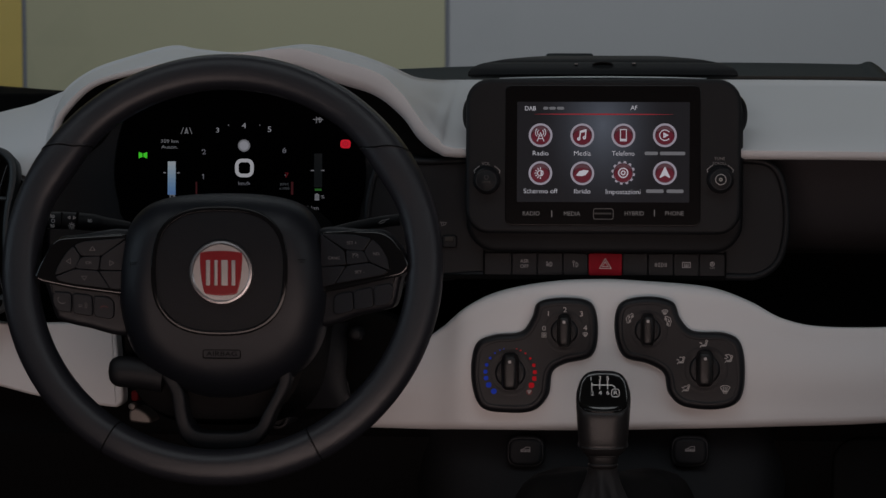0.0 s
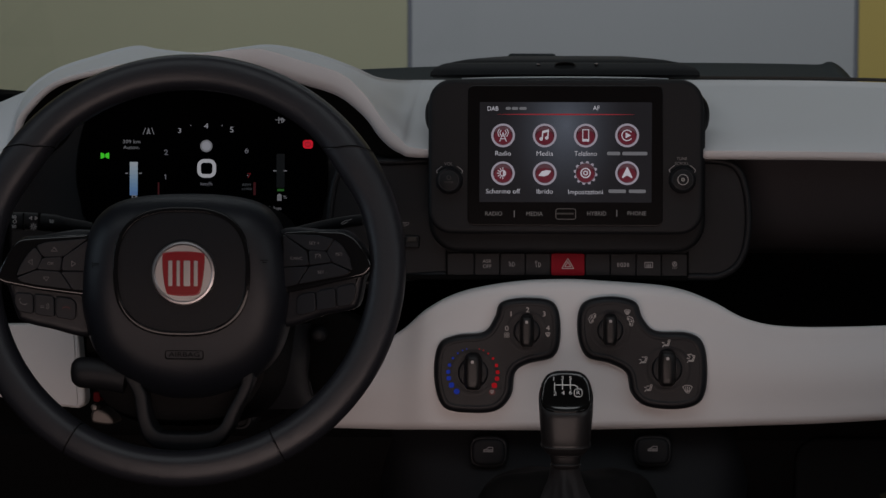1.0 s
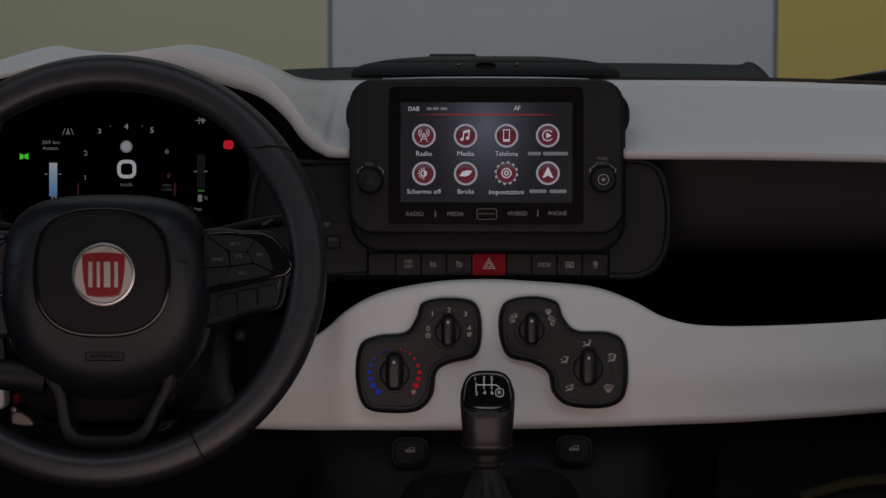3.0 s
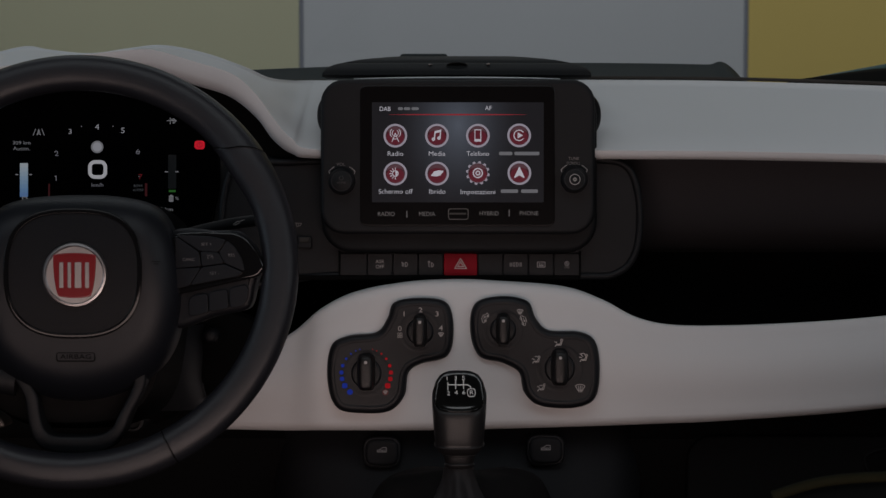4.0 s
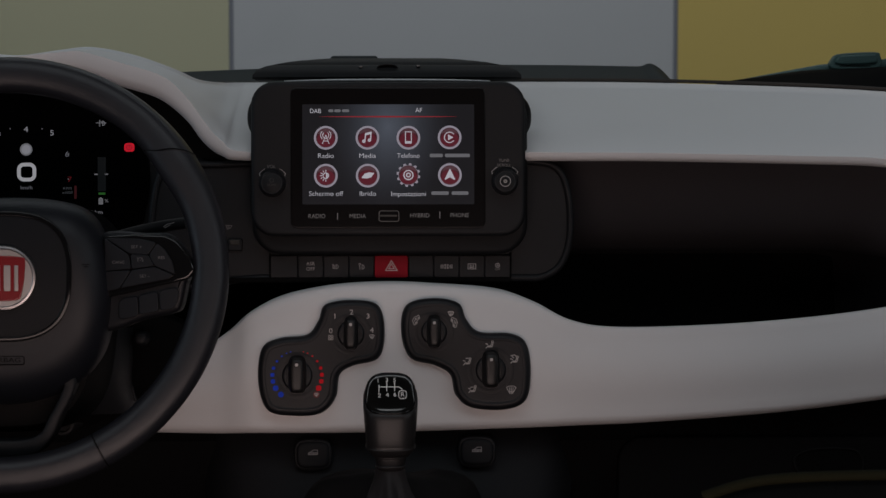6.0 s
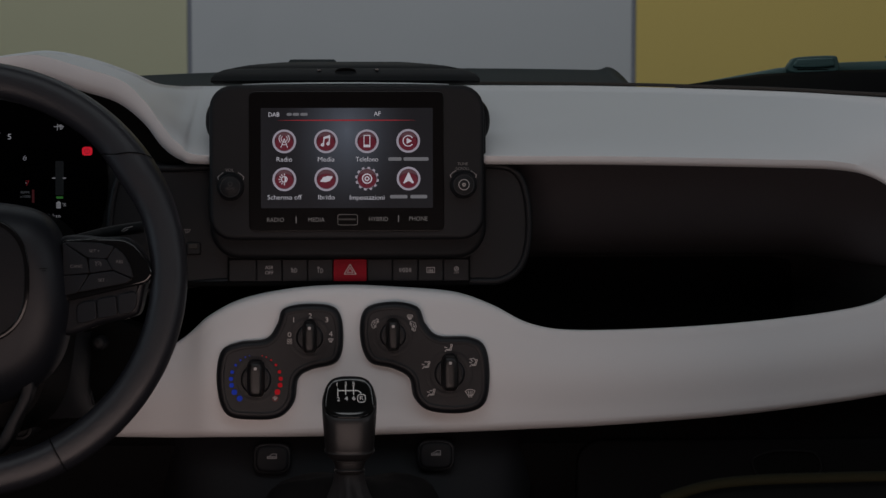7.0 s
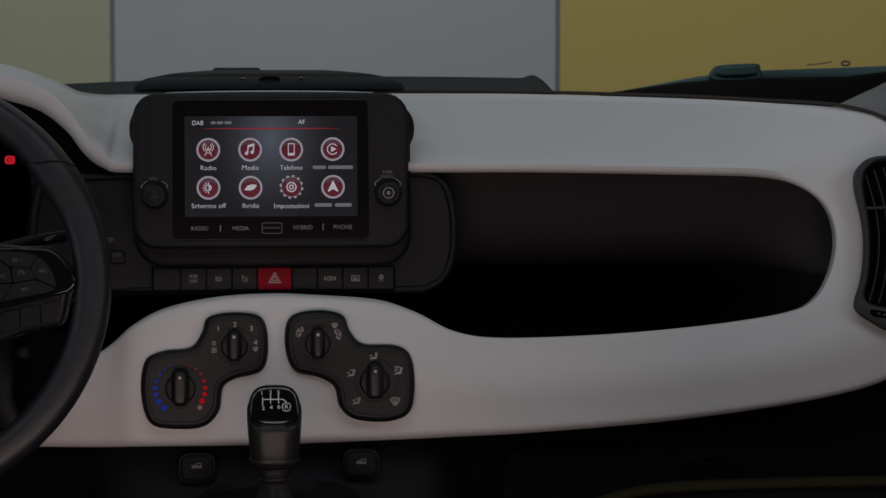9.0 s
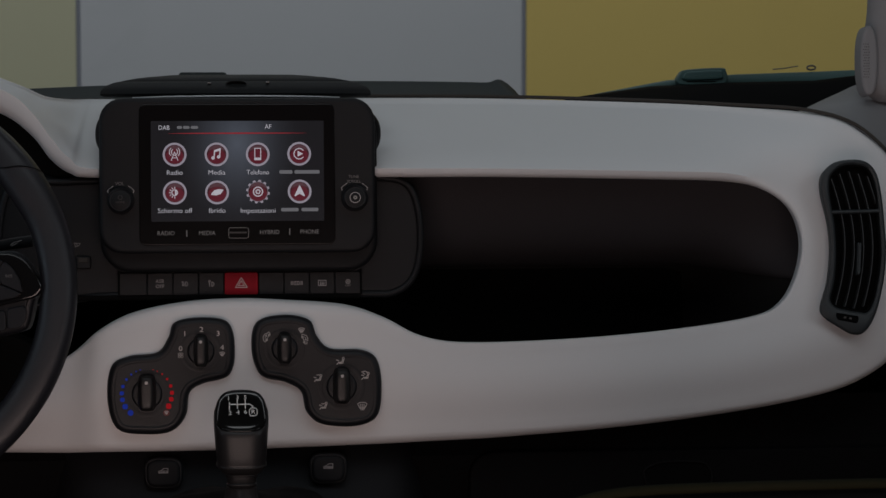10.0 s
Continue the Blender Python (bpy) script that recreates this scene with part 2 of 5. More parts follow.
def slab(name, lo, hi, mat, label, category):
    bm = bmesh.new()
    box(bm, *[c * 1000 for c in lo], *[c * 1000 for c in hi], 3)
    return tagged(new(name, to_mesh(name, bm, mat)), label, category, "", "structure")


slab("floor", (-4, -6, -0.35), (4, 4.2, -0.3), STUDIO, "grey painted studio floor under the car", "floor")
slab("ceiling", (-4, -6, 4.2), (4, 4.2, 4.25), STUDIO, "grey painted studio ceiling over the car", "ceiling")
slab("wall_west", (-4.05, -6, -0.3), (-4, 4.2, 4.2), STUDIO, "grey painted studio side wall", "wall")
slab("wall_east", (4, -6, -0.3), (4.05, 4.2, 4.2), STUDIO, "grey painted studio side wall", "wall")
slab("wall_south", (-4, -6.05, -0.3), (4, -6, 4.2), STUDIO, "grey painted studio rear wall", "wall")
slab("wall_north", (-4, 4.1, -0.3), (4, 4.2, 4.2), STUDIO, "grey painted studio wall behind the backdrop", "wall")
slab("car_floor", (-0.75, -2.6, 0.22), (0.75, 0.5, 0.26), DEEP, "black carpeted car floor", "car floor")
# Unseen doors; their waist is raised to shade the lower panels.
slab("door_left", (-0.80, -2.6, 0.22), (-0.74, 0.45, 0.93), DEEP, "black lower door trim of the car", "car door")
slab("door_right", (0.74, -2.6, 0.22), (0.80, 0.45, 0.93), DEEP, "black lower door trim of the car", "car door")
slab("bulkhead", (-0.75, 0.42, 0.22), (0.75, 0.46, 0.88), DEEP, "black bulkhead under the windscreen", "bulkhead")
# Unseen board, carried up past the roof line so the glass reflects black.
slab("tailgate", (-0.75, -2.66, 0.22), (0.75, -2.6, 1.95), DEEP, "unseen black tailgate board, raised to darken reflections", "tailgate")

# ---- dashboard ----
dash = thing("dashboard", (0, 60, -60), "white and black car dashboard with a deep open shelf", "dashboard")

# inner edge, outer edge, their depths and the swell between: up round the cluster hood, along the pad, round the end and back below
HOOD = [
    (-496.4, 69.5, -513.3, 69.9, 25, 45, 1), (-490.7, 105.7, -508.4, 106.3, 10, 45, 1),
    (-481.0, 122.3, -496.6, 140.3, 5, 50, 1), (-458.0, 142.3, -471.0, 162.0, 0, 55, 1),
    (-424.8, 153.1, -435.3, 175.4, 0, 60, 1), (-388.0, 159.2, -396.0, 185.3, 0, 60, 1),
    (-362.5, 160.8, -372.4, 182.2, 0, 60, 1), (-331.9, 161.3, -335.7, 179.1, 0, 60, 1),
    (-301.4, 160.8, -299.2, 183.8, 0, 60, 1), (-270.9, 157.4, -269.0, 186.5, 0, 60, 1),
    (-235.4, 146.8, -231.0, 179.7, 0, 65, 1), (-204.0, 136.3, -196.8, 168.4, 0, 80, 1),
    (-180.9, 117.9, -177.3, 161.2, 3, 120, 1)]
PAD = [
    (-165.8, 98.0, -158.9, 162.1, 6, 180, 0), (-148.7, 85.5, -144.1, 163.8, 8, 205, 0),
    (-123.5, 81.1, -119.6, 164.2, 10, 210, 0), (8.1, 81.1, 8.8, 164.6, 10, 210, 0),
    (159.2, 80.6, 173.4, 164.6, 10, 210, 0), (242.1, 80.2, 264.3, 163.6, 10, 210, 0),
    (370.3, 77.7, 397.8, 157.1, 12, 175, 0), (440.3, 75.4, 466.4, 150.2, 14, 130, 0)]
END = [
    (474.4, 68.1, 530.9, 142.8, 16, 90, 6), (499.2, 50.0, 573.3, 127.0, 14, 66, 6),
    (508.7, 21.7, 614.1, 81.5, 11, 50, 6), (503.6, -9.5, 633.0, 8.2, 9, 44, 6),
    (488.0, -35.0, 611.6, -64.1, 6, 26, 6), (462.0, -47.0, 570.0, -103.6, 4, 19, 6),
    (393.0, -57.3, 498.0, -125.1, 1, 13, 6), (300.7, -64.9, 367.8, -143.1, -1, 8, 6),
    (204.0, -67.4, 239.6, -152.8, -4, 4, 6)]
LOWER = [
    (161.1, -60.9, 168.4, -155.7, -6, 1, 6), (128.6, -44.5, 133.1, -157.1, -6, 0, 6),
    (93.6, -32.7, 97.9, -158.2, -6, 0, 6), (38.0, -28.0, 38.1, -160.0, -6, 0, 6),
    (-2.0, -26.5, -2.0, -161.0, -6, 0, 6), (-47.0, -29.0, -47.1, -161.5, -6, 0, 6),
    (-92.0, -38.0, -92.3, -161.5, -6, 0, 6), (-122.0, -53.0, -122.4, -161.5, -6, 0, 6),
    (-144.6, -72.3, -153.7, -162.7, 6, 14, 6), (-184.8, -99.4, -190.2, -162.9, 18, 26, 6),
    (-221.5, -128.3, -222.1, -163.1, 30, 38, 6)]
ROLLS = [0.7] * 5 + [0.9, 1.3, 1.8] + [3.0] * (len(HOOD) - 8) + [2.8, 2.0] + [1.15] * (len(PAD) - 2) + [0.8, 0.6] + [0.4] * (len(END) - 2) + [0.5, 0.9] + [1.5] * 5 + [1.1, 0.7, 0.4, 0.4]
SHELL = [(*row, roll) for row, roll in zip(HOOD + PAD + END + LOWER, ROLLS)]


def shell_rows():
    ins = spline([(a, b, c) for a, b, _, _, c, _, _, _ in SHELL], 6, False)
    outs = spline([(a, b, c) for _, _, a, b, _, c, _, _ in SHELL], 6, False)
    swell = spline([(s, k) for *_, s, k in SHELL], 6, False)
    rows = [[] for _ in range(23)]
    for i, o, s in zip(ins, outs, swell):
        way = (o - i)[:2]
        reach = np.linalg.norm(way)
        way = way / reach
        edge = 1.5 + 7.0 * min(1.0, s[0] / 6)
        lip = min(6.5 * s[1], 0.75 * (reach - edge))
        fat = lip / 6.5
        put = lambda row, a, d: rows[row].append((i[0] + way[0] * a, d, i[1] + way[1] * a))
        put(0, 9.0, i[2] + 42)
        for k, (a, d) in enumerate(((2.3, 18), (0.4, 11.5), (0.0, 7.2), (0.8, 3.6), (2.8, 1.1), (6.5, 0.0))):
            put(1 + k, a * fat, i[2] + d * (fat if k else 1.0))
        for k in range(1, 12):
            r = k / 11
            a = lip + (reach - edge - lip) * r
            put(6 + k, a, i[2] + (o[2] - 3 * edge / 8.5 - i[2]) * r ** 1.12 - s[0] * 16 * (r * (1 - r)) ** 2)
        for k, (a, d) in enumerate(((-5.5, -1.8), (-2.8, 0.6), (-0.9, 3.6), (0.0, 8), (-3.0, 40))):
            put(18 + k, reach + a * edge / 8.5, o[2] + (d if k > 2 else d * edge / 8.5))
    return rows


bm = loft(bm_new(), shell_rows())
white_shell = part("white_shell", bm, WHITE, dash, "white painted shell with a soft rounded lip", 60)

# white pieces on the far driver's side
bm = loft(bm_new(), [[(u, d + 40, v) for u, v, d in row] if k == 0 else [(u, d, v) for u, v, d in row] for k, row in enumerate((
    [(-682.9, 121.9, 210), (-587.8, 131.1, 190), (-547.4, 137.8, 160), (-510.2, 147.3, 120)],
    [(-680.1, 119.8, 200), (-585.3, 129.5, 180), (-545.1, 136.1, 150), (-508.0, 145.6, 110)],
    [(-657.6, 98.7, 120), (-568.2, 103.9, 110), (-531.3, 109.4, 90), (-503.4, 113.2, 80)],
    [(-640.7, 80.4, 60), (-555.5, 84.9, 58), (-523.1, 80.7, 55), (-498.8, 75.4, 50)],
    [(-637.9, 69.7, 50), (-553.0, 76.2, 48), (-532.4, 64.9, 50), (-501.8, 54.7, 50)],
    [(-649.0, 65.6, 90), (-563.2, 72.3, 90), (-541.7, 60.8, 90), (-510.6, 50.3, 90)]))])
part("driver_pad", bm, WHITE, dash, "", 60)
out = spline([(-631.5, -59.0), (-547.8, -70.0), (-495.7, -70.0), (-446.9, -71.2), (-440.4, -79.5), (-437.4, -106.7), (-433.4, -135.5), (-436.9, -144.3), (-448.4, -145.4), (-508.2, -137.3), (-547.4, -127.9), (-631.2, -106.5)], 6)
part("driver_lower_panel", plate(bm_new(), out, 26, 50, 3.0, 5), WHITE, dash, "", 60)

# the shelf: a sloping brown upper face, then a deep recess coloured for shade
def shelf_rows(faces, sag=0.0):
    rows = []
    for z, y in faces:
        row = []
        for u in np.linspace(-190, 522, 40):
            turn = min(1.0, max(0.0, (u - 425) / 96))
            ease = turn * turn * (3 - 2 * turn)
            row.append((u, y - (y - 74) * ease, z - sag * ease * (84 - z) / 84))
        rows.append(row)
    return rows


part("airbag_panel", loft(bm_new(), shelf_rows(((84, 60), (78, 66), (64, 72), (50, 78), (38, 85), (28, 93), (19, 103), (12, 116), (7, 132), (3, 152), (1, 176), (0, 206)), 14)), TRAY, dash, "dark brown padded upper face of the shelf", 50)
part("shelf", loft(bm_new(), shelf_rows(((0, 204), (-10, 208), (-66, 210), (-84, 195), (-100, 56)))), SHELF_SHADE, dash, "deep open shelf, coloured dark for the shade inside", 50)

# lower black fascia and knee panels
bm = loft(bm_new(), [[(u, y, z) for u in np.linspace(-800, 800, 20)] for z, y in ((-120, 66), (-165, 58), (-172, 52), (-200, 60), (-260, 90), (-420, 160))])
part("knee_panel", bm, KNEE, dash, "", 50)

# black carrier behind everything, with the hood's dark inside
bm = plate(bm_new(), rounded(-730, -200, 760, 150, 60), 205, 225, 4)
part("carrier", bm, DEEP, dash)

# cluster surround: the dark grey face between the hood and the wheel
out = spline([(-502.7, 54.4), (-496.8, 108.7), (-465.2, 147.5), (-395.0, 164.1), (-332.7, 166.3), (-270.7, 162.2), (-206.1, 139.8), (-164.8, 99.5), (-136.4, 81.6),
              (-110.8, 71.5), (-110.3, -15.4), (-135.8, -23.7), (-217.9, -41.7), (-393.7, -43.0), (-498.1, -17.9)], 6)
part("cluster_surround", plate(bm_new(), out, 42, 70, 3), PLASTIC, dash, "", 45)
# A flat black sheet stands for the hood's lining and the shade beneath.
out = spline([(-498.9, 84.6), (-494.8, 110.2), (-465.2, 148.5), (-395.0, 166.2), (-332.7, 168.3), (-270.7, 164.3), (-204.6, 141.9), (-163.2, 102.0), (-136.4, 79.6), (-150, 79),
              (-180, 88), (-212, 98), (-228, 130), (-262, 150), (-333, 158), (-395, 155), (-440, 135), (-450, 104), (-472, 84)], 6)
part("hood_shade", plate(bm_new(), out, 40, 44, 0.8, 2), DEEP, dash, "black sheet under the hood for its lining and shade", 45)

# top: black defroster strip along the windscreen
def strip_top(u):
    hook = 3.2 * math.exp(-((u - 266) / 5.5) ** 2) if u < 266 else 3.2
    drop = max(0.0, (u - 268) / 20)
    return 190.0 - 0.00007 * (u - 110) ** 2 + hook - 15 * drop ** 1.6


bm = loft(bm_new(), [[(u, y + 0.00006 * u * u, strip_top(u) + z) for u in list(np.linspace(-215, 250, 26)) + list(np.linspace(253, 290, 22))]
                     for z, y in ((-30, 215), (-22, 225), (-4, 318), (-1.2, 323), (0, 328), (-1, 340), (-30, 360))])
part("defroster_strip", bm, STRIP, dash, "blue-grey defroster strip below the windscreen", 50)
bm = loft(bm_new(), [[(u, y, z + lift * k - 0.00012 * max(0, u - 250) ** 2 - 0.00025 * max(0, -u - 180) ** 2) for u in np.linspace(-760, 800, 60) for lift in [6.0 / (1 + math.exp((u - 190) / 45)) + 1.6]]
                     for z, y, k in ((150, 212, 0), (156.6, 214, 0), (157.4, 217, 0.4), (158.0, 222, 0.9), (158.4, 228, 1), (160, 300, 1), (100, 330, 1))])
part("pad_back_edge", bm, GASKET, dash, "brown-grey rubber edge behind the pad", 50)
gasket = spline([(x, d, z + 1.5) for (x, z), d in (((8.8, 165.5), 214), ((173.7, 165.5), 214), ((264.7, 164.4), 214), ((398.3, 157.9), 178), ((467.0, 151.0), 133),
                                                      ((531.6, 143.5), 93), ((574.1, 127.7), 69), ((607.8, 94.9), 56))], 6, False)
part("pad_gasket", sweep(bm_new(), gasket, 1.7, 12), GASKET, dash, "", 60)

# ---- centre stack ----
stack = thing("centre_stack", (0, 45, -10), "black centre stack fascia with a row of switches", "fascia")
out = spline([(-205.3, 71.7), (-154.5, 79.3), (-73.2, 80.8), (59.0, 81.8), (127.6, 81.8), (153.0, 75.2), (163.2, 51.3), (164.7, 15.8), (157.6, -10.7),
              (140.3, -23.9), (112.3, -25.4), (-2.0, -24.9), (-113.9, -24.9), (-205.3, -25.9)], 6)
part("fascia", plate(bm_new(), out, 30, 60, 3, 4), PLASTIC, stack, "", 45)
part("fascia_rim", band(bm_new(), grow(out, 1.8), grow(out, -4.6), 26.8, 36, 2.8), PLASTIC, stack, "", 60)

unit = thing("infotainment_unit", (0, 20, 70), "black touchscreen radio with a lit menu", "touchscreen")
part("rear_housing", plate(bm_new(), rounded(-121.6, 146.9, 124.2, -3.0, 27), 12, 34, 5, 6), HOUSING, unit, "", 60)
for cx, reach in ((-101.0, 25.4), (103.0, 25.6)):
    part("side_bulge", plate(bm_new(), oval(cx, 120.4, reach, 23.5, 2.3, 56), 16, 36, 11, 8), HOUSING, unit, "rounded end of the radio body", 60)
part("bezel", plate(bm_new(), rounded(-121.9, 151.0, 121.9, 13.5, 21), 0, 18, 4, 5), PLASTIC, unit, "", 45)
part("glass", plate(bm_new(), rounded(-86.7, 145.4, 86.2, 20.6, 6), -1.4, 3, 0.8, 2), SCREEN_GLASS, unit, "gloss black front glass")
def screen_material():
    """A lit display: a faint pale glow high in its middle, on near black."""
    m = material("lit_screen", (0.01, 0.01, 0.012), 0.18, emit=1.0)
    t = m.node_tree
    b = t.nodes["Principled BSDF"]
    co = t.nodes.new("ShaderNodeTexCoord")
    place = t.nodes.new("ShaderNodeMapping")
    place.inputs["Location"].default_value = (0.0, 0.0, -0.040 / 0.085)
    place.inputs["Scale"].default_value = (1 / 0.062, 0.0, 1 / 0.085)
    ball = t.nodes.new("ShaderNodeTexGradient")
    ball.gradient_type = "QUADRATIC_SPHERE"
    ramp = t.nodes.new("ShaderNodeValToRGB")
    ramp.color_ramp.elements[0].color = (0.0098, 0.0094, 0.0108, 1)
    ramp.color_ramp.elements[1].color = (0.078, 0.088, 0.112, 1)
    t.links.new(co.outputs["Object"], place.inputs["Vector"])
    t.links.new(place.outputs["Vector"], ball.inputs["Vector"])
    t.links.new(ball.outputs["Fac"], ramp.inputs["Fac"])
    lines = t.nodes.new("ShaderNodeTexWave")
    lines.inputs["Scale"].default_value = 330.0
    t.links.new(co.outputs["Object"], lines.inputs["Vector"])
    dim = t.nodes.new("ShaderNodeMix")
    dim.data_type, dim.blend_type = "RGBA", "MULTIPLY"
    dim.inputs["Factor"].default_value = 0.42
    t.links.new(ramp.outputs["Color"], dim.inputs["A"])
    t.links.new(lines.outputs["Color"], dim.inputs["B"])
    t.links.new(dim.outputs["Result"], b.inputs["Emission Color"])
    return m


def glow(name, colour, k=1.0):
    return material(name, (0.01, 0.01, 0.01), 0.3, emit=k, glow=colour)


LIT_WHITE = glow("lit_white", (0.36, 0.35, 0.39))
LIT_RING = glow("lit_ring", (0.22, 0.20, 0.24))
LIT_RED = glow("lit_red", (0.070, 0.004, 0.012))
LIT_DARK_RED = glow("lit_dark_red", (0.026, 0.002, 0.006))
LIT_GLOSS = glow("lit_gloss", (0.062, 0.026, 0.034))
LIT_LINE = glow("lit_red_line", (0.20, 0.008, 0.014))
LIT_DIM = glow("lit_dim", (0.10, 0.10, 0.11))
LIT_FAINT = glow("lit_faint", (0.03, 0.032, 0.036))
screen = part("screen", plate(bm_new(), rounded(-76.2, 130.3, 76.2, 41.6, 0.5, 1), -1.6, 0, 0.05, 1), screen_material(), unit, "lit menu screen")
YS = -1.9
words("DAB", -64.6, 124.3, YS, 4.0, LIT_WHITE, screen, wide=0.92)
words("AF", 27.1, 125.0, YS, 4.0, LIT_WHITE, screen, wide=0.96)
bm = bm_new()
for x0, x1 in ((-53.2, -48.6), (-47.9, -42.1), (-41.1, -34.6)):
    bm.faces.new(loop(bm, rounded(x0, 123.4, x1, 125.9, 1, 2), YS))
part("station_bars", bm, LIT_DIM, screen)
bm = bm_new()
loft(bm, [[(x, YS, 119.4 - w * 0.5), (x, YS, 119.4 + w * 0.5)] for x, w in ((-61.2, 0.1), (-40.1, 0.8), (0, 1.3), (40.1, 0.8), (61.2, 0.1))])
part("red_line", bm, LIT_LINE, screen, "thin glowing red line")

arc = lambda r, a0, a1, cx=0, cz=0, n=10: [(cx + r * math.cos(radians(a0 + (a1 - a0) * i / n)), cz + r * math.sin(radians(a0 + (a1 - a0) * i / n))) for i in range(n + 1)]
GLYPHS = {
    "mast": ([[(-0.45, -0.8), (0, 0.35), (0.45, -0.8)], [(-0.3, -0.45), (0.3, -0.45)], [(-0.18, -0.1), (0.18, -0.1)], arc(0.42, -50, 50, 0, 0.35), arc(0.42, 130, 230, 0, 0.35), arc(0.7, -45, 45, 0, 0.35), arc(0.7, 135, 225, 0, 0.35)], 1.0),
    "note": ([[(-0.35, -0.45), (-0.25, 0.55), (0.5, 0.75), (0.42, -0.3)], [(-0.27, 0.4), (0.5, 0.58)], arc(0.14, 0, 360, -0.48, -0.48), arc(0.14, 0, 360, 0.28, -0.33)], 1.7),
    "phone": ([[(-0.4, -0.75), (0.4, -0.75), (0.4, 0.8), (-0.4, 0.8), (-0.4, -0.75)], [(-0.38, -0.62), (0.38, -0.62)], [(-0.38, -0.52), (0.38, -0.52)]], 1.2),
    "play": ([arc(0.72, 40, 320), [(-0.15, 0.3), (-0.15, -0.3), (0.4, 0.0), (-0.15, 0.3)], [(-0.05, 0.1), (0.2, 0.0), (-0.05, -0.1)]], 1.3),
    "sun": ([arc(0.38, 90, 270), arc(0.38, -90, 90), [(0.08, 0.3), (0.08, -0.3)], [(0.2, 0.25), (0.2, -0.25)]] + [[(0.55 * math.cos(radians(a)), 0.55 * math.sin(radians(a))), (0.75 * math.cos(radians(a)), 0.75 * math.sin(radians(a)))] for a in range(90, 271, 30)], 1.2),
    "leaf": ([[(-0.7, -0.25), (-0.35, 0.2), (0.2, 0.35), (0.75, 0.3), (0.4, -0.15), (-0.1, -0.3), (-0.7, -0.25)], [(-0.4, -0.1), (0.3, 0.15)], [(-0.3, 0.05), (0.45, 0.2)], [(-0.25, -0.18), (0.4, 0.02)]], 2.0),
    "gear": ([arc(0.62, 0, 360, n=20), arc(0.26, 0, 360)], 1.6),
    "arrow": ([[(0, 0.7), (-0.6, -0.55), (0, -0.2), (0.6, -0.55), (0, 0.7)], [(0, 0.45), (-0.3, -0.3)], [(0, 0.45), (0.3, -0.3)], [(0, 0.4), (0, -0.1)]], 2.0)}


def menu_icon(cx, cz, glyph, text, width):
    r = 10.5
    o = oval(cx, cz, r, n=40)
    if glyph == "gear":
        o = []
        for i in range(96):
            a = 2 * math.pi * i / 96
            k = r * (1.0 if (i // 4) % 2 else 0.84)
            o.append(np.array((cx + k * math.cos(a), cz + k * math.sin(a))))
    bm = bm_new()
    bm.faces.new(loop(bm, o, YS))
    icon = part("menu_icon", bm, LIT_RING, screen)
    part("icon_disc", disc(bm_new(), cx, cz, YS - 0.15, r * 0.82, n=32), LIT_DARK_RED, icon)
    part("icon_shine", disc(bm_new(), cx, cz - r * 0.16, YS - 0.25, r * 0.76, r * 0.62, n=32), LIT_RED, icon)
    cap_arc = [(cx + px, cz + pz) for px, pz in arc(r * 0.76, 22, 158, n=16) + arc(r * 1.25, 122, 58, 0, -r * 0.78, 10)]
    bm = bm_new()
    bm.faces.new(loop(bm, cap_arc, YS - 0.3))
    part("icon_gloss", bm, LIT_GLOSS, icon)
    lines, w = GLYPHS[glyph]
    strokes(lines, cx, cz, YS - 0.4, r * 0.62, w * 0.62, LIT_WHITE, icon, "glyph")
    if text:
        words(text, cx, cz - (16.9 if "p" in text else 16.1), YS, 4.3, LIT_WHITE, icon, wide=width, bold=-0.008)
    else:
        bm = bm_new()
        for a, b in ((-35.5, -12.0) if glyph == "play" else (-33, -2), (-8.5, 36) if glyph == "play" else (3, 33)):
            bm.faces.new(loop(bm, rounded(cx + a * 0.5, cz - 17.6, cx + b * 0.5, cz - 14.5, 1, 2), YS))
        part("caption_bars", bm, LIT_DIM, icon)


for (cx, cz), g, text, wide in (((-55.4, 100.7), "mast", "Radio", 1.06), ((-18.5, 100.7), "note", "Media", 1.06), ((17.8, 100.7), "phone", "Telefono", 0.93), ((54.4, 101.0), "play", "", 1),
                                ((-55.4, 67.1), "sun", "Schermo off", 1.03), ((-18.3, 67.1), "leaf", "Ibrido", 1.05), ((17.8, 67.6), "gear", "Impostazioni", 1.03), ((54.6, 67.6), "arrow", "", 1)):
    menu_icon(cx, cz, g, text, wide)

KEY_PRINT = glow("lit_key_print", (0.078, 0.070, 0.070))
for text, (cx, cz) in (("RADIO", (-63.4, 31.1)), ("MEDIA", (-27.3, 31.1)), ("HYBRID", (27.8, 31.6)), ("PHONE", (63.1, 31.8))):
    words(text, cx, cz, YS, 3.8, KEY_PRINT, unit, wide=0.95)
for cx, cz in ((-45.1, 31.1), (45.6, 32.1)):
    bm = bm_new()
    bm.faces.new(loop(bm, rounded(cx - 0.4, cz - 3, cx + 0.4, cz + 3, 0.2, 2), YS))
    part("separator", bm, KEY_PRINT, unit)
o = rounded(-8.5, 36.1, 9.5, 26.3, 2.2)
port = part("usb_port", band(bm_new(), o, grow(o, -0.55), -2.2, -1, 0.2), PALE, unit, "metal rimmed usb port")
part("tongue", box(bm_new(), -8.2 + 0.6, -2.0, 30.8, 7.6, -1.2, 32.3), DIM, port)


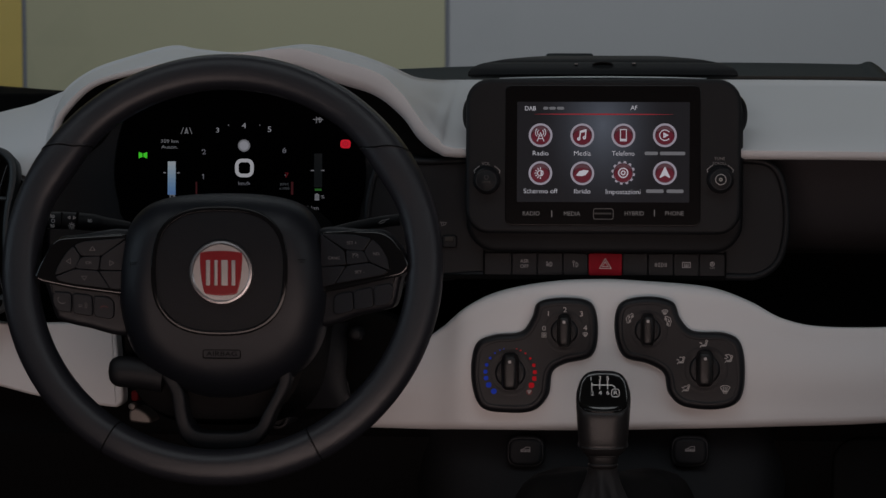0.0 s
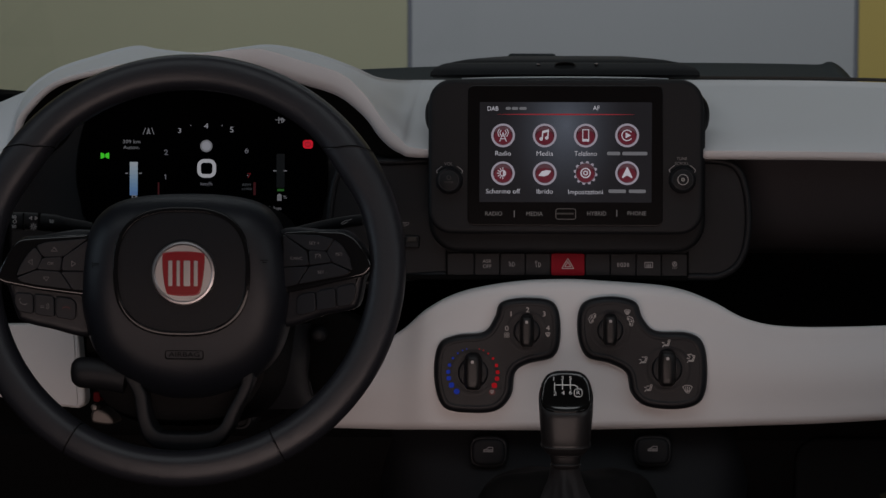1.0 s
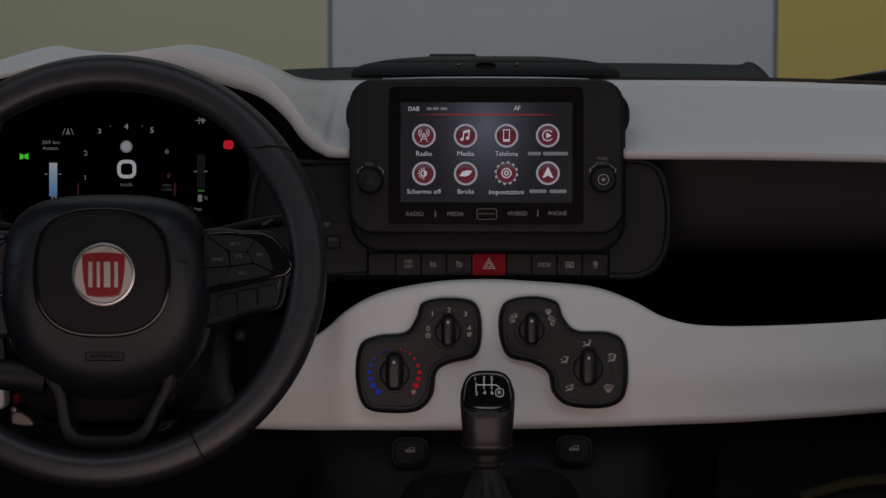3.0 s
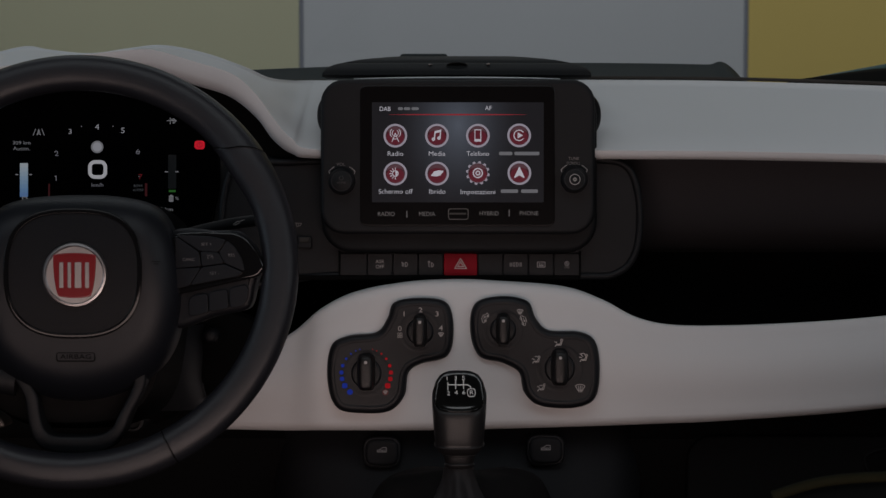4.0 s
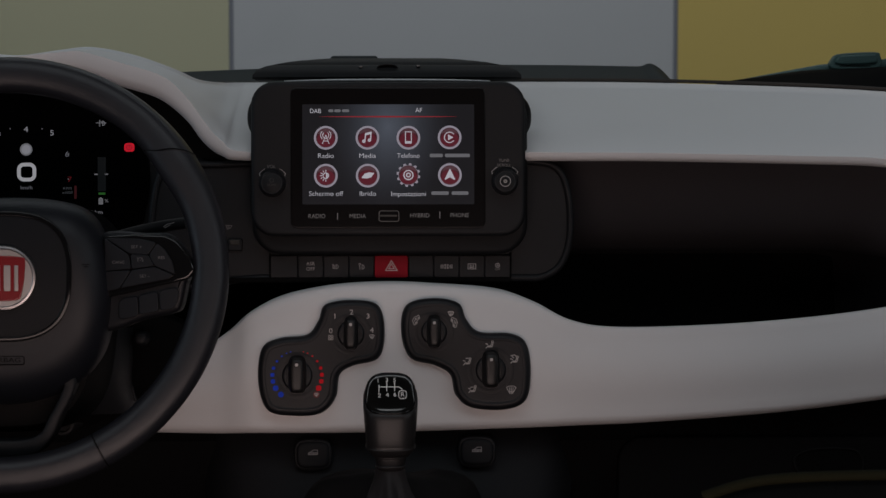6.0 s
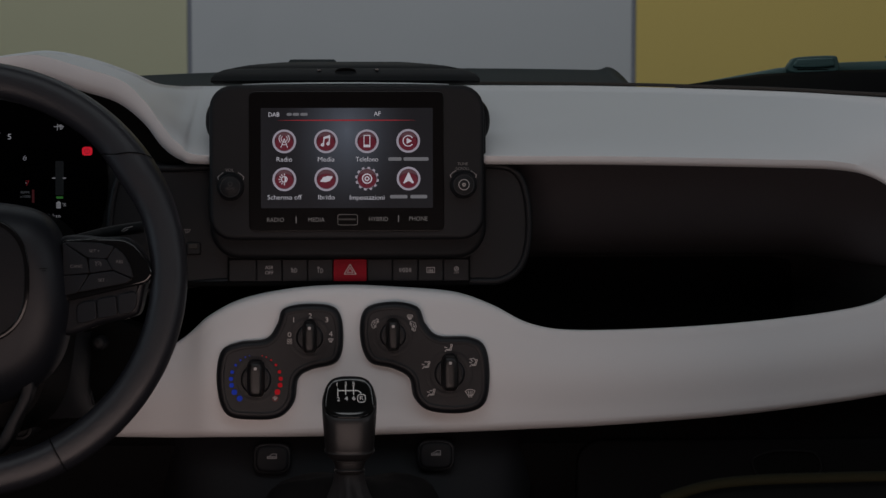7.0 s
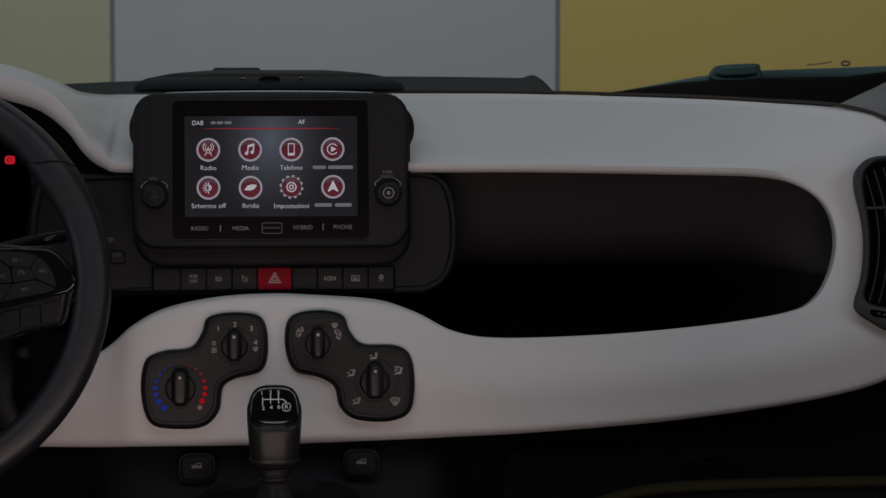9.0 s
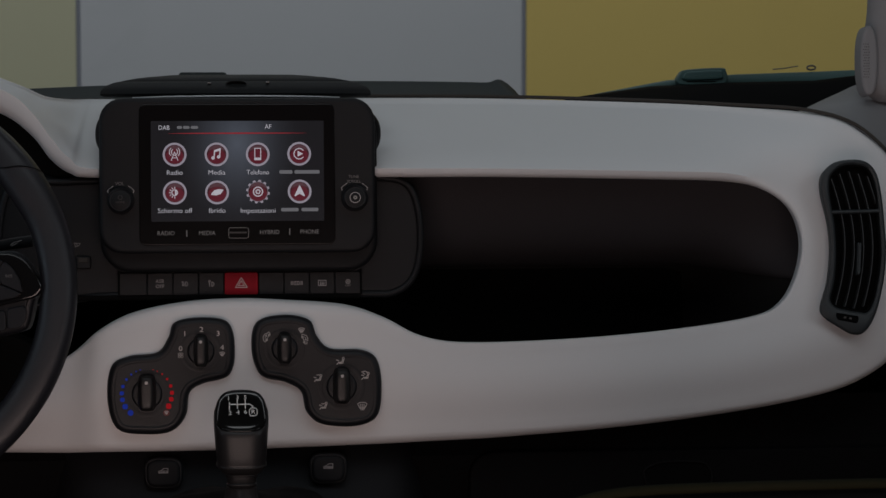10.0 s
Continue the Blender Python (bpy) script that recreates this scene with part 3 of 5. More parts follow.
def radio_knob(cx, cz, mark):
    k = part("knob", turned(bm_new(), [(12.0, 1), (12.0, -1), (11.4, -2.0), (11.2, -10), (10.4, -12.5), (9.2, -13.6), (8.8, -13.2)], (cx, cz), 40), SOFT, unit, "black rotary knob", 35)
    part("knob_face", turned(bm_new(), [(8.6, -11), (8.6, -13.0), (8.2, -13.3)], (cx, cz), 32), PLASTIC, k)
    if mark:
        strokes([arc(1, 0, 360, n=16)], cx, cz, -13.5, 4.6, 0.55, PRINT, k)
        strokes([arc(1, 0, 360, n=12)], cx, cz, -13.5, 1.1, 1.0, PRINT, k)
    else:
        strokes([arc(1, 110, 430, n=12)], cx, cz + 2.6, -13.5, 1.8, 0.4, DIM, k)
        words("HOME", cx, cz - 1.6, -13.5, 2.0, DIM, k)
    strokes([arc(14.5, 38, 62), arc(14.5, 118, 142), [(11.0, 6.9), (11.6, 9.1)], [(-11.0, 6.9), (-11.6, 9.1)]], cx, cz, -0.3, 1.0, 0.6, PRINT, unit, "turn_mark")


radio_knob(-102.8, 60.2, False)
radio_knob(103.3, 61.7, True)
words("VOL", -103.8, 75.2, -0.3, 2.9, PALE, unit)
words("TUNE", 102.8, 80.5, -0.3, 2.6, PALE, unit)
words("SCROLL", 102.8, 76.2, -0.3, 2.5, PALE, unit)

# ---- switch row ----
EDGES = [-106.1, -81.3, -58.4, -35.5, -12.7, 17.8, 40.6, 63.5, 86.3, 109.7]
ZT, ZB = -3.8, -23.6
FOG = [[(-0.9, 0.5), (-0.6, 0.5)], arc(0.5, -90, 90, 0.0), [(0, -0.5), (0, 0.5)], [(-0.8, 0.25), (-0.3, 0.2)], [(-0.8, -0.05), (-0.3, -0.1)], [(-0.8, -0.35), (-0.3, -0.4)]]
MARKS = {2: FOG, 3: [arc(0.5, -90, 90, 0.1, -0.1), [(0.1, 0.4), (0.1, -0.6)], arc(0.2, 0, 360, -0.45, 0.6), [(-0.5, 0.3), (-0.4, -0.6)]],
         6: [arc(0.45, 90, 270, -0.2), arc(0.45, -90, 90, 0.2), [(-0.2, 0.45), (-0.2, -0.45)], [(0.2, 0.45), (0.2, -0.45)], [(-1.3, 0.4), (-1.3, -0.4)], [(-1.0, 0.4), (-1.0, -0.4)], [(1.3, 0.4), (1.3, -0.4)], [(1.0, 0.4), (1.0, -0.4)]],
         7: [[(-0.9, -0.6), (0.9, -0.6), (0.9, 0.6), (-0.9, 0.6), (-0.9, -0.6)], [(-0.5, -0.25), (0.5, -0.25)], [(-0.4, -0.4), (-0.4, 0.3)], [(0, -0.4), (0, 0.3)], [(0.4, -0.4), (0.4, 0.3)]],
         8: [arc(0.5, 0, 360, 0, 0.25), [(-0.2, 0.05), (0, 0.55), (0.2, 0.05)]]}
for i, (a, b) in enumerate(zip(EDGES, EDGES[1:])):
    sw = part("hazard_switch" if i == 4 else "switch", plate(bm_new(), rounded(a + 0.35, ZB, b - 0.35, ZT, 1.6, 3), 24 if i == 4 else 25.5, 34, 0.6, 3), HAZARD if i == 4 else PLASTIC, stack, "red hazard light switch" if i == 4 else "", 45)
    cx, cz = (a + b) / 2, (ZT + ZB) / 2
    if i == 1:
        words("ASR", cx, cz + 2.5, 25.2, 3.2, SWITCH_PRINT, sw)
        words("OFF", cx, cz - 2.1, 25.2, 3.2, SWITCH_PRINT, sw)
    elif i == 4:
        strokes([[(-1, -0.75), (1, -0.75), (0, 0.95), (-1, -0.75)], [(-0.5, -0.45), (0.5, -0.45), (0, 0.4), (-0.5, -0.45)]], cx, cz + 0.4, 23.7, 5.2, 0.55, PRINT, sw, "warning_triangle")
    elif i in MARKS:
        strokes(MARKS[i], cx, cz, 25.2, 3.8, 0.58, SWITCH_PRINT, sw)
        if i == 8:
            words("OFF", cx, cz - 2.6, 25.2, 2.0, PALE, sw)
for x in (EDGES[0], EDGES[-1]):
    part("groove", box(bm_new(), x - 0.9, 25, ZB - 0.5, x + 0.7, 32, ZT + 2), DEEP, stack)
# trip computer wheel beside the row
part("thumb_wheel", plate(bm_new(), rounded(-144.1, 11.7, -130.9, 0.5, 2), 26, 34, 1.5), PLASTIC, stack)
part("wheel_step", plate(bm_new(), rounded(-142.0, 10.7, -133.4, 6.1, 1), 25, 30, 0.8), GASKET, stack, "brown-grey ridge")
strokes([[(-1, 0.6), (1, 0.5), (0.6, -0.2), (-0.5, -0.6), (-0.7, 0.5)], [(-0.1, 0.5), (0.1, -0.3)]], -143.3, 21.8, 29.4, 2.8, 0.6, PALE, stack)
part("ledge", plate(bm_new(), rounded(-179.6, -23.3, 109.6, -27.9, 1.5, 3), 24, 50, 1.2), DEEP, stack)

# ---- steering wheel ----
wheel = thing("steering_wheel", (-203, -190, -12), "black leather steering wheel with gloss trim and buttons", "steering wheel")
WX, WZ = -309.0, -16.7
RX, RZ = 165.8, 160.9
LEAN_BACK = math.tan(radians(9))


def rim_radius(s):
    a = s * 360
    fat = sum(math.exp(-((a - c) / w) ** 2) for c, w in ((33, 10), (147, 10)))
    return 14.6 + 1.7 * fat


path = []
for k in range(180):
    a = 2 * math.pi * k / 180
    grip = (rim_radius(k / 180) - 14.6) * 0.9
    path.append((WX + (RX - grip) * math.cos(a), -200 + (RZ * math.sin(a)) * LEAN_BACK, WZ + (RZ - grip) * math.sin(a)))
part("rim", sweep(bm_new(), path, rim_radius, 44, True, 1.1, 2.7), LEATHER, wheel, "black stitched leather rim", 60)
out = spline([(-311.5, 44.0), (-269.5, 41.8), (-243.5, 32.0), (-229.5, 8.4), (-223.5, -28.4), (-225.0, -57.0), (-234.6, -86.0), (-255.4, -108.5), (-283.1, -120.5), (-311.0, -124.5),
              (-334.3, -121.5), (-360.0, -110.5), (-383.5, -87.0), (-393.0, -57.4), (-395.0, -29.6), (-390.6, 7.5), (-377.8, 29.8), (-354.0, 40.6)], 5)
def cushion(bm, outline, front, back, bevel, steps=6):
    """A plate whose front is ringed to its middle, so that it can be bowed."""
    rings = [loop(bm, outline, back)]
    for i in range(steps + 1):
        a = math.pi / 2 * i / steps
        rings.append(loop(bm, grow(outline, -bevel * (1 - math.cos(a))), front + bevel * (1 - math.sin(a))))
    last = np.array(grow(outline, -bevel))
    mid = last.mean(0)
    for k in (0.94, 0.86, 0.75, 0.62, 0.48, 0.34, 0.2, 0.08):
        rings.append(loop(bm, mid + (last - mid) * k, front))
    for a, b in zip(rings, rings[1:]):
        bridge(bm, a, b)
    bm.faces.new(rings[-1])
    bm.faces.new(list(reversed(rings[0])))
    return bm


def crown(bm):
    """Bows a flat face back towards its top and bottom."""
    for v in bm.verts:
        v.co.y += 0.0015 * (v.co.z - HUB_Z) ** 2
    return bm


HUB_Z = -20.7
hub = part("hub", crown(cushion(bm_new(), out, -215, -165, 27, 9)), COVER, wheel, "soft black airbag cover", 60)

# seams of the leather: the upper ones run level across the rim, the lower ones straight across it
def rim_point(deg, phi, lift):
    """A point on the rim's skin, deg round the wheel and phi round the rim (0 outside, 90 in front)."""
    i = deg / 2 % 180
    p, q = Vector(path[int(i)]), Vector(path[(int(i) + 1) % 180])
    b, t = p.lerp(q, i % 1), (q - p).normalized()
    side = t.cross(Vector((0, 1, 0))).normalized()
    up = side.cross(t).normalized()
    r = rim_radius(deg / 360) + lift
    c, q = math.cos(radians(phi)), math.sin(radians(phi))
    return b + side * (r * math.copysign(abs(c) ** (2 / 2.7), c)) - up * (r * 1.1 * math.copysign(abs(q) ** (2 / 2.7), q))


for deg, skew in ((142.4, -4.8), (37.6, 4.8), (239, 0), (298.6, 0)):
    seam = [rim_point(deg + skew * math.cos(radians(phi)), phi, 0.05) for phi in range(0, 360, 10)]
    part("seam", sweep(bm_new(), seam, 0.5, 6, True), DEEP, wheel, "stitched leather seam")
    fold = [rim_point(deg - 0.45 + skew * math.cos(radians(phi)), phi, -0.15) for phi in range(0, 360, 10)]
    part("seam_fold", sweep(bm_new(), fold, 0.6, 6, True), LEATHER, wheel)

# gloss ring, centre pad and badge
RING_BLACK = material("ring_gloss_black", (0.006, 0.006, 0.0065), 0.12, wear=0.1, shine=0.24)
BX, BZ = -308.9, -19.6
ring = [(BX + p[0], BZ + p[1]) for p in oval(0, 0, 55.7, 52.5, 2.7, 72)]
ring = [np.array((x, z + 0.00055 * (x - BX) ** 2 * (1 if z < BZ else 0))) for x, z in ring]
part("centre_pad", crown(cushion(bm_new(), grow(ring, -1), -215.9, -205, 1.5, 3)), PAD_VINYL, hub, "", 45)
part("gloss_ring", crown(band(bm_new(), ring, grow(ring, -4.0), -217.3, -208, 0.6)), RING_BLACK, hub, "thin gloss black ring", 60)
EX, EZ = -307.0, -20.7
badge = part("badge", turned(bm_new(), [(26.2, -214), (26.2, -217.5), (25.2, -219.2), (23.6, -219.6), (22.6, -218.8)], (EX, EZ), 64), SILVER, wheel, "round silver badge with a red shield", 35)
sh = spline([(EX + x, EZ + z) for x, z in ((-15.4, 16.4), (0, 17.7), (15.4, 16.4), (17.2, 13.6), (17.0, 5), (16.0, -5), (13.9, -14.8), (11.2, -17.6), (0, -18.7), (-11.2, -17.6), (-13.9, -14.8), (-16.0, -5), (-17.0, 5), (-17.2, 13.6))], 6)
part("shield", plate(bm_new(), sh, -219.6, -217, 0.8), BADGE_RED, badge, "red enamel shield")
for x, w, top, low in ((-10.4, 3.4, 10.0, -10.5), (-4.0, 2.8, 10.0, -10.5), (3.0, 5.4, 10.0, -10.5), (10.2, 3.2, 10.0, -10.5)):
    part("badge_bar", plate(bm_new(), rounded(EX + x - w / 2, EZ + low, EX + x + w / 2, EZ + top, 0.5, 2), -220.6, -219, 0.4, 2), SILVER, badge, "raised silver bar")
o = rounded(-323.2, -83.3, -291.9, -90.8, 2)
tag = part("airbag_mark", band(bm_new(), o, grow(o, -0.7), -209.3, -200, 0.3), DEEP, hub)
words("AIRBAG", -307.3, -86.9, -209.4, 3.9, DEEP, tag, wide=1.35)
strokes([[(-1, -0.7), (-1, 1)], [(-0.8, 0.5), (1, 0.7)], [(-0.8, 0.1), (0.6, 0.2)]], -379.0, -15.1, -213, 3.0, 0.5, DEEP, hub)
strokes([[(-1, 0.3), (1, 0.3)], [(-0.4, -0.3), (0.6, -0.3)]], -242.2, -11.0, -214.5, 3.0, 0.5, DEEP, hub)

# spokes with their buttons
LEFT_SPOKE = [(-458.9, -24.7), (-455.0, -14.8), (-446.4, 0.7), (-439.8, 7.5), (-426.7, 9.0), (-382.0, 12.0), (-378.7, -30.3), (-381.6, -70.9), (-418.6, -66.3), (-439.4, -61.0), (-445.2, -55.2), (-453.0, -31.6)]
RIGHT_SPOKE = [(-230.4, 13.8), (-195.4, 15.1), (-178.6, 14.6), (-170.1, 8.8), (-161.2, -2.5), (-156.0, -14.6), (-161.7, -23.7), (-165.8, -42.6), (-171.9, -49.4), (-195.0, -54.4), (-230.0, -62.8), (-233.2, -23.4)]
LEFT_GLOSS = [(-460.2, -24.7), (-455.9, -14.8), (-447.0, 1.3), (-440.6, 6.4), (-426.7, 7.8), (-383.6, 10.5), (-383.3, -40.4), (-390.2, -39.6), (-426.5, -35.2), (-453.5, -30.0), (-459.2, -27.5)]
RIGHT_GLOSS = [(-228.9, 12.3), (-195.3, 14.0), (-178.6, 13.4), (-169.5, 8.9), (-160.3, -2.5), (-154.7, -14.6), (-160.2, -22.2), (-175.4, -25.7), (-210.3, -33.8), (-228.6, -37.6)]
LEFT_PADS = [  # up, left, ok, right, down, blank
    [(-427.4, 0.6), (-419.0, 3.7), (-385.1, 6.8), (-405.0, -7.9), (-421.5, -8.0)],
    [(-443.3, -24.0), (-440.4, -16.2), (-434.3, -6.3), (-428.2, -0.1), (-422.3, -8.5), (-426.2, -17.7)],
    [(-421.7, -8.9), (-406.0, -8.2), (-407.4, -19.5), (-426.6, -18.1)],
    [(-405.0, -8.4), (-385.1, 5.3), (-383.4, -19.4), (-406.5, -19.2)],
    [(-443.0, -25.1), (-426.5, -18.7), (-407.7, -20.1), (-398.0, -34.4), (-426.5, -31.1), (-439.6, -28.4)],
    [(-406.8, -20.1), (-383.4, -20.0), (-383.3, -35.6), (-397.3, -34.4)]]
RIGHT_PADS = [  # set, cancel, cruise, resume, set, blank
    [(-225.8, 11.0), (-198.4, 10.2), (-185.9, 7.3), (-192.2, -2.3), (-206.7, -1.5)],
    [(-226.6, 10.7), (-207.7, -2.7), (-205.9, -13.6), (-226.4, -15.4)],
    [(-205.9, -2.0), (-191.9, -2.8), (-187.6, -11.3), (-205.1, -13.8)],
    [(-185.0, 6.8), (-178.5, 1.2), (-173.2, -7.8), (-170.8, -18.1), (-186.8, -11.3), (-191.3, -3.1)],
    [(-205.1, -14.8), (-187.3, -12.2), (-172.3, -18.7), (-176.9, -21.8), (-214.2, -29.0)],
    [(-226.4, -16.0), (-206.3, -14.9), (-215.2, -29.3), (-226.3, -31.8)]]


def filleted(pts, r=1.6):
    """A polygon with its corners cut round."""
    out, k = [], len(pts)
    for i in range(k):
        p, a, b = (np.array(pts[j % k], float) for j in (i, i - 1, i + 1))
        u, v = (a - p) / np.linalg.norm(a - p), (b - p) / np.linalg.norm(b - p)
        q = min(r, np.linalg.norm(a - p) * 0.4, np.linalg.norm(b - p) * 0.4)
        for s in (0, 0.25, 0.5, 0.75, 1):
            out.append((p + u * q) * (1 - s) ** 2 + 2 * p * s * (1 - s) + (p + v * q) * s * s)
    return out


SPOKE = material("spoke_plastic", (0.0068, 0.0075, 0.0098), 0.45, grain=0.4, size=1500, shine=0.3)
BUTTON_PRINT = material("button_print", (0.14, 0.132, 0.132), 0.6, shine=0.2)
BUTTON = material("button_plastic", (0.0068, 0.0075, 0.0098), 0.5, grain=0.4, size=1500, shine=0.24)


def spoke(body, gloss, pads, keys, marks):
    tip = max((abs(x - EX), x) for x, z in body)[1]
    back = lambda x: 21 * min(1.0, abs(x - tip) / 82) ** 1.3

    def lean(bm):
        """Lets the spoke run back from its tip and widen, so that its root lies behind the airbag cover."""
        for v in bm.verts:
            d = back(v.co.x)
            f = 1 + d / (EYE_MM - 215)
            v.co = (v.co.x * f, v.co.y + d, v.co.z * f)
        return bm

    def print_on(b, mark, place, face, size, mat):
        f = 1 + back(place[0]) / (EYE_MM - 215)
        y = lambda x, z: face - 0.35 + back(x / f)
        if isinstance(mark, str):
            words(mark, place[0] * f, place[1] * f, y, size, mat, b, wide=1.1)
        else:
            strokes(mark, place[0] * f, place[1] * f, y, size, size * 0.16, mat, b)

    sp = part("spoke", lean(plate(bm_new(), spline(body, 6), -210, -172, 6, 6)), SPOKE, wheel, "", 60)
    part("gloss_frame", lean(plate(bm_new(), filleted(gloss, 6), -215, -205, 2.0, 4)), GLOSS, sp, "gloss black button frame", 45)
    for p, mark in zip(pads, [*marks, None]):
        b = part("button", lean(plate(bm_new(), grow(filleted(p, 2), 0.2), -217.0, -208, 0.7, 3)), BUTTON, sp, "", 45)
        if mark:
            print_on(b, mark[0], mark[1], -217.0, 2.4, BUTTON_PRINT)
    for p, mark, place, mat in keys:
        b = part("key", lean(plate(bm_new(), grow(filleted(p, 3), 0.2), -213.2, -205, 0.8, 3)), BUTTON, sp, "", 45)
        if mark:
            print_on(b, mark, place, -213.2, 3.3, mat)


TRI = [[(-0.9, -0.5), (0.9, -0.5), (0, 0.8), (-0.9, -0.5)]]
turn_tri = lambda d: [[(x * math.cos(radians(d)) - z * math.sin(radians(d)), x * math.sin(radians(d)) + z * math.cos(radians(d))) for x, z in TRI[0]]]
PHONE = [arc(1.1, 200, 290, 0.3, 0.5), [(-0.9, 0.5), (-0.6, 0.9)], [(0.4, -0.7), (0.9, -0.4)]]
TALK = [[(-1, 0.1), (-0.2, 0.1)], [(-0.9, -0.3), (-0.2, -0.3)], arc(0.6, -50, 50, 0.0, 0.0), arc(1.0, -45, 45, 0.0, 0.0)]
HANG = [arc(1.1, 40, 140, 0, -0.8)]
RED_DIM = material("faint_red_print", (0.14, 0.012, 0.012), 0.6)
spoke(LEFT_SPOKE, LEFT_GLOSS, LEFT_PADS,
      [([(-445.0, -37.3), (-430.5, -38.3), (-430.1, -54.3), (-441.8, -52.4), (-445.5, -46.0)], PHONE, (-438.4, -44.8), BUTTON_PRINT), ([(-428.9, -38.6), (-413.5, -40.0), (-412.8, -56.9), (-428.5, -54.6)], TALK, (-420.7, -48.2), BUTTON_PRINT),
       ([(-411.6, -40.5), (-398.7, -41.9), (-395.3, -45.7), (-395.5, -57.1), (-398.6, -59.1), (-411.5, -56.9)], HANG, (-403.3, -49.6), RED_DIM)],
      [(TRI, (-412.3, -2.3)), (turn_tri(90), (-431.5, -12.3)), ("OK", (-415.3, -13.6)), (turn_tri(-90), (-396.8, -13.7)), (turn_tri(180), (-418.8, -25.7))])
CRUISE = [arc(0.9, -30, 210), [(0, 0), (0.7, 0.7)], [(-1.1, 0.9), (-0.6, 0.5)]]
spoke(RIGHT_SPOKE, RIGHT_GLOSS, RIGHT_PADS,
      [([(-216.1, -40.7), (-212.6, -37.6), (-201.2, -35.6), (-200.3, -50.8), (-211.7, -54.0), (-216.0, -52.8)], None, None, None), ([(-200.0, -35.0), (-185.2, -31.9), (-184.1, -47.6), (-199.3, -50.5)], None, None, None),
       ([(-183.5, -31.4), (-170.8, -28.7), (-168.0, -32.1), (-169.2, -41.2), (-173.0, -45.7), (-182.8, -47.3)], None, None, None)],
      [("SET +", (-201.4, 3.8)), ("CANC", (-215.8, -8.5)), (CRUISE, (-198.3, -6.9)), ("RES", (-181.5, -4.9)), ("SET -", (-194.9, -19.6))])

# open lower spoke
outer = [(-355.9, -93), (-351.4, -121.9), (-348.0, -142.7), (-342.8, -156.5), (-332.0, -164.3), (-311.0, -166.4), (-287.8, -164.3), (-276.2, -155.8), (-266.6, -137.2), (-257.9, -96)]
inner = [(-342.2, -99), (-340.7, -121.8), (-337.8, -140.3), (-333.6, -148.6), (-327.0, -151.7), (-311.1, -152.4), (-294.8, -151.8), (-284.5, -148.2), (-277.0, -138.4), (-266.0, -99)]
band_o, band_n = ([np.array(p) for p in spline(pts, 6)] for pts in (outer, inner))
part("lower_spoke", band(bm_new(), band_o, band_n, -193, -160, 2.2), PLASTIC, wheel, "open u-shaped lower spoke", 60)

# ---- steering column ----
column = thing("steering_column", (-190, -60, -60), "black steering column shroud with stalks", "steering column")
secs = [[(p[0], y, p[1]) for p in oval(-320.0, -58.7, hw, hh, 3.2, 40)] for y, hw, hh in ((-172, 60, 70), (-165, 76, 84), (-120, 82, 92), (-40, 86, 96), (60, 92, 104))]
bm = loft(bm_new(), secs, True)
bm.faces.new([v for v in bm.verts][:40])
part("shroud", bm, LOWER_BLACK, column, "", 50)


def stalk(name, pts, radius, label):
    return part(name, sweep(bm_new(), spline(pts, 6, False), radius, 18, False, 0.8), PLASTIC, column, label, 50)


def at(p, y):
    return (p[0], y, p[1])


left = stalk("light_stalk", [at((-402.1, 16.4), -110), at((-423.0, 18.7), -115), at((-433.7, 20.0), -122), at((-451.8, 21.3), -128), at((-468.8, 21.6), -130)], lambda s: 4.5 + 3.0 * min(1, s * 2.2), "black light and indicator stalk")
for p in ((-455.5, 21.1), (-442.5, 21.2)):
    part("collar", box(bm_new(), p[0] - 0.7, -135, p[1] - 7.2, p[0] + 0.3, -122, p[1] + 7.2, 0.2), DEEP, left)
for (x, z), g in (((-462.2, 24.9), FOG), ((-462.2, 21.1), [arc(0.6, 0, 360)]), ((-462.2, 16.8), FOG), ((-446.3, 24.0), [[(-1.4, 0), (-0.6, 0.5), (-0.6, -0.5), (-1.4, 0)], [(1.4, 0), (0.6, 0.5), (0.6, -0.5), (1.4, 0)]]),
                  ((-446.3, 16.9), [arc(0.55, 0, 360)] + [[(0.8 * math.cos(radians(a)), 0.8 * math.sin(radians(a))), (1.2 * math.cos(radians(a)), 1.2 * math.sin(radians(a)))] for a in range(0, 360, 45)]), ((-430.4, 21.3), FOG)):
    strokes(g, x, z, -138, 2.4, 0.5, PRINT, left)
right = stalk("wiper_stalk", [at((-242.3, 8.7), -110), at((-213.4, 16.5), -110), at((-189.4, 21.5), -110), at((-171.2, 24.0), -110)], 5.0, "black wiper stalk")
strokes([[(-1.6, -0.4), (-0.6, 0.4), (0.2, 0.5), (1.4, 0.9)], [(-1.2, -0.6), (0.2, 0.1)]], -183.9, 21.9, -118, 3.0, 0.5, PRINT, right)
stalk("adjuster_lever", [at((-359.3, -107.5), -183), at((-375.7, -104.9), -183), at((-392.2, -103.2), -183), at((-405.3, -103.3), -183)], lambda s: 12.8 * (1 - max(0.0, (s - 0.72) / 0.281) ** 2) ** 0.5, "black column lever")
part("lock_barrel", turned(bm_new(), [(10, 0), (10, -76), (9.2, -78.5), (7, -79), (6.6, -75)], (-278.4, -147.2), 28), PLASTIC, column)
part("stalk_root", turned(bm_new(), [(6.5, 10), (6.5, -30), (5, -33), (3, -34)], (-216.4, -76.2), 24), PLASTIC, column, "", 60)
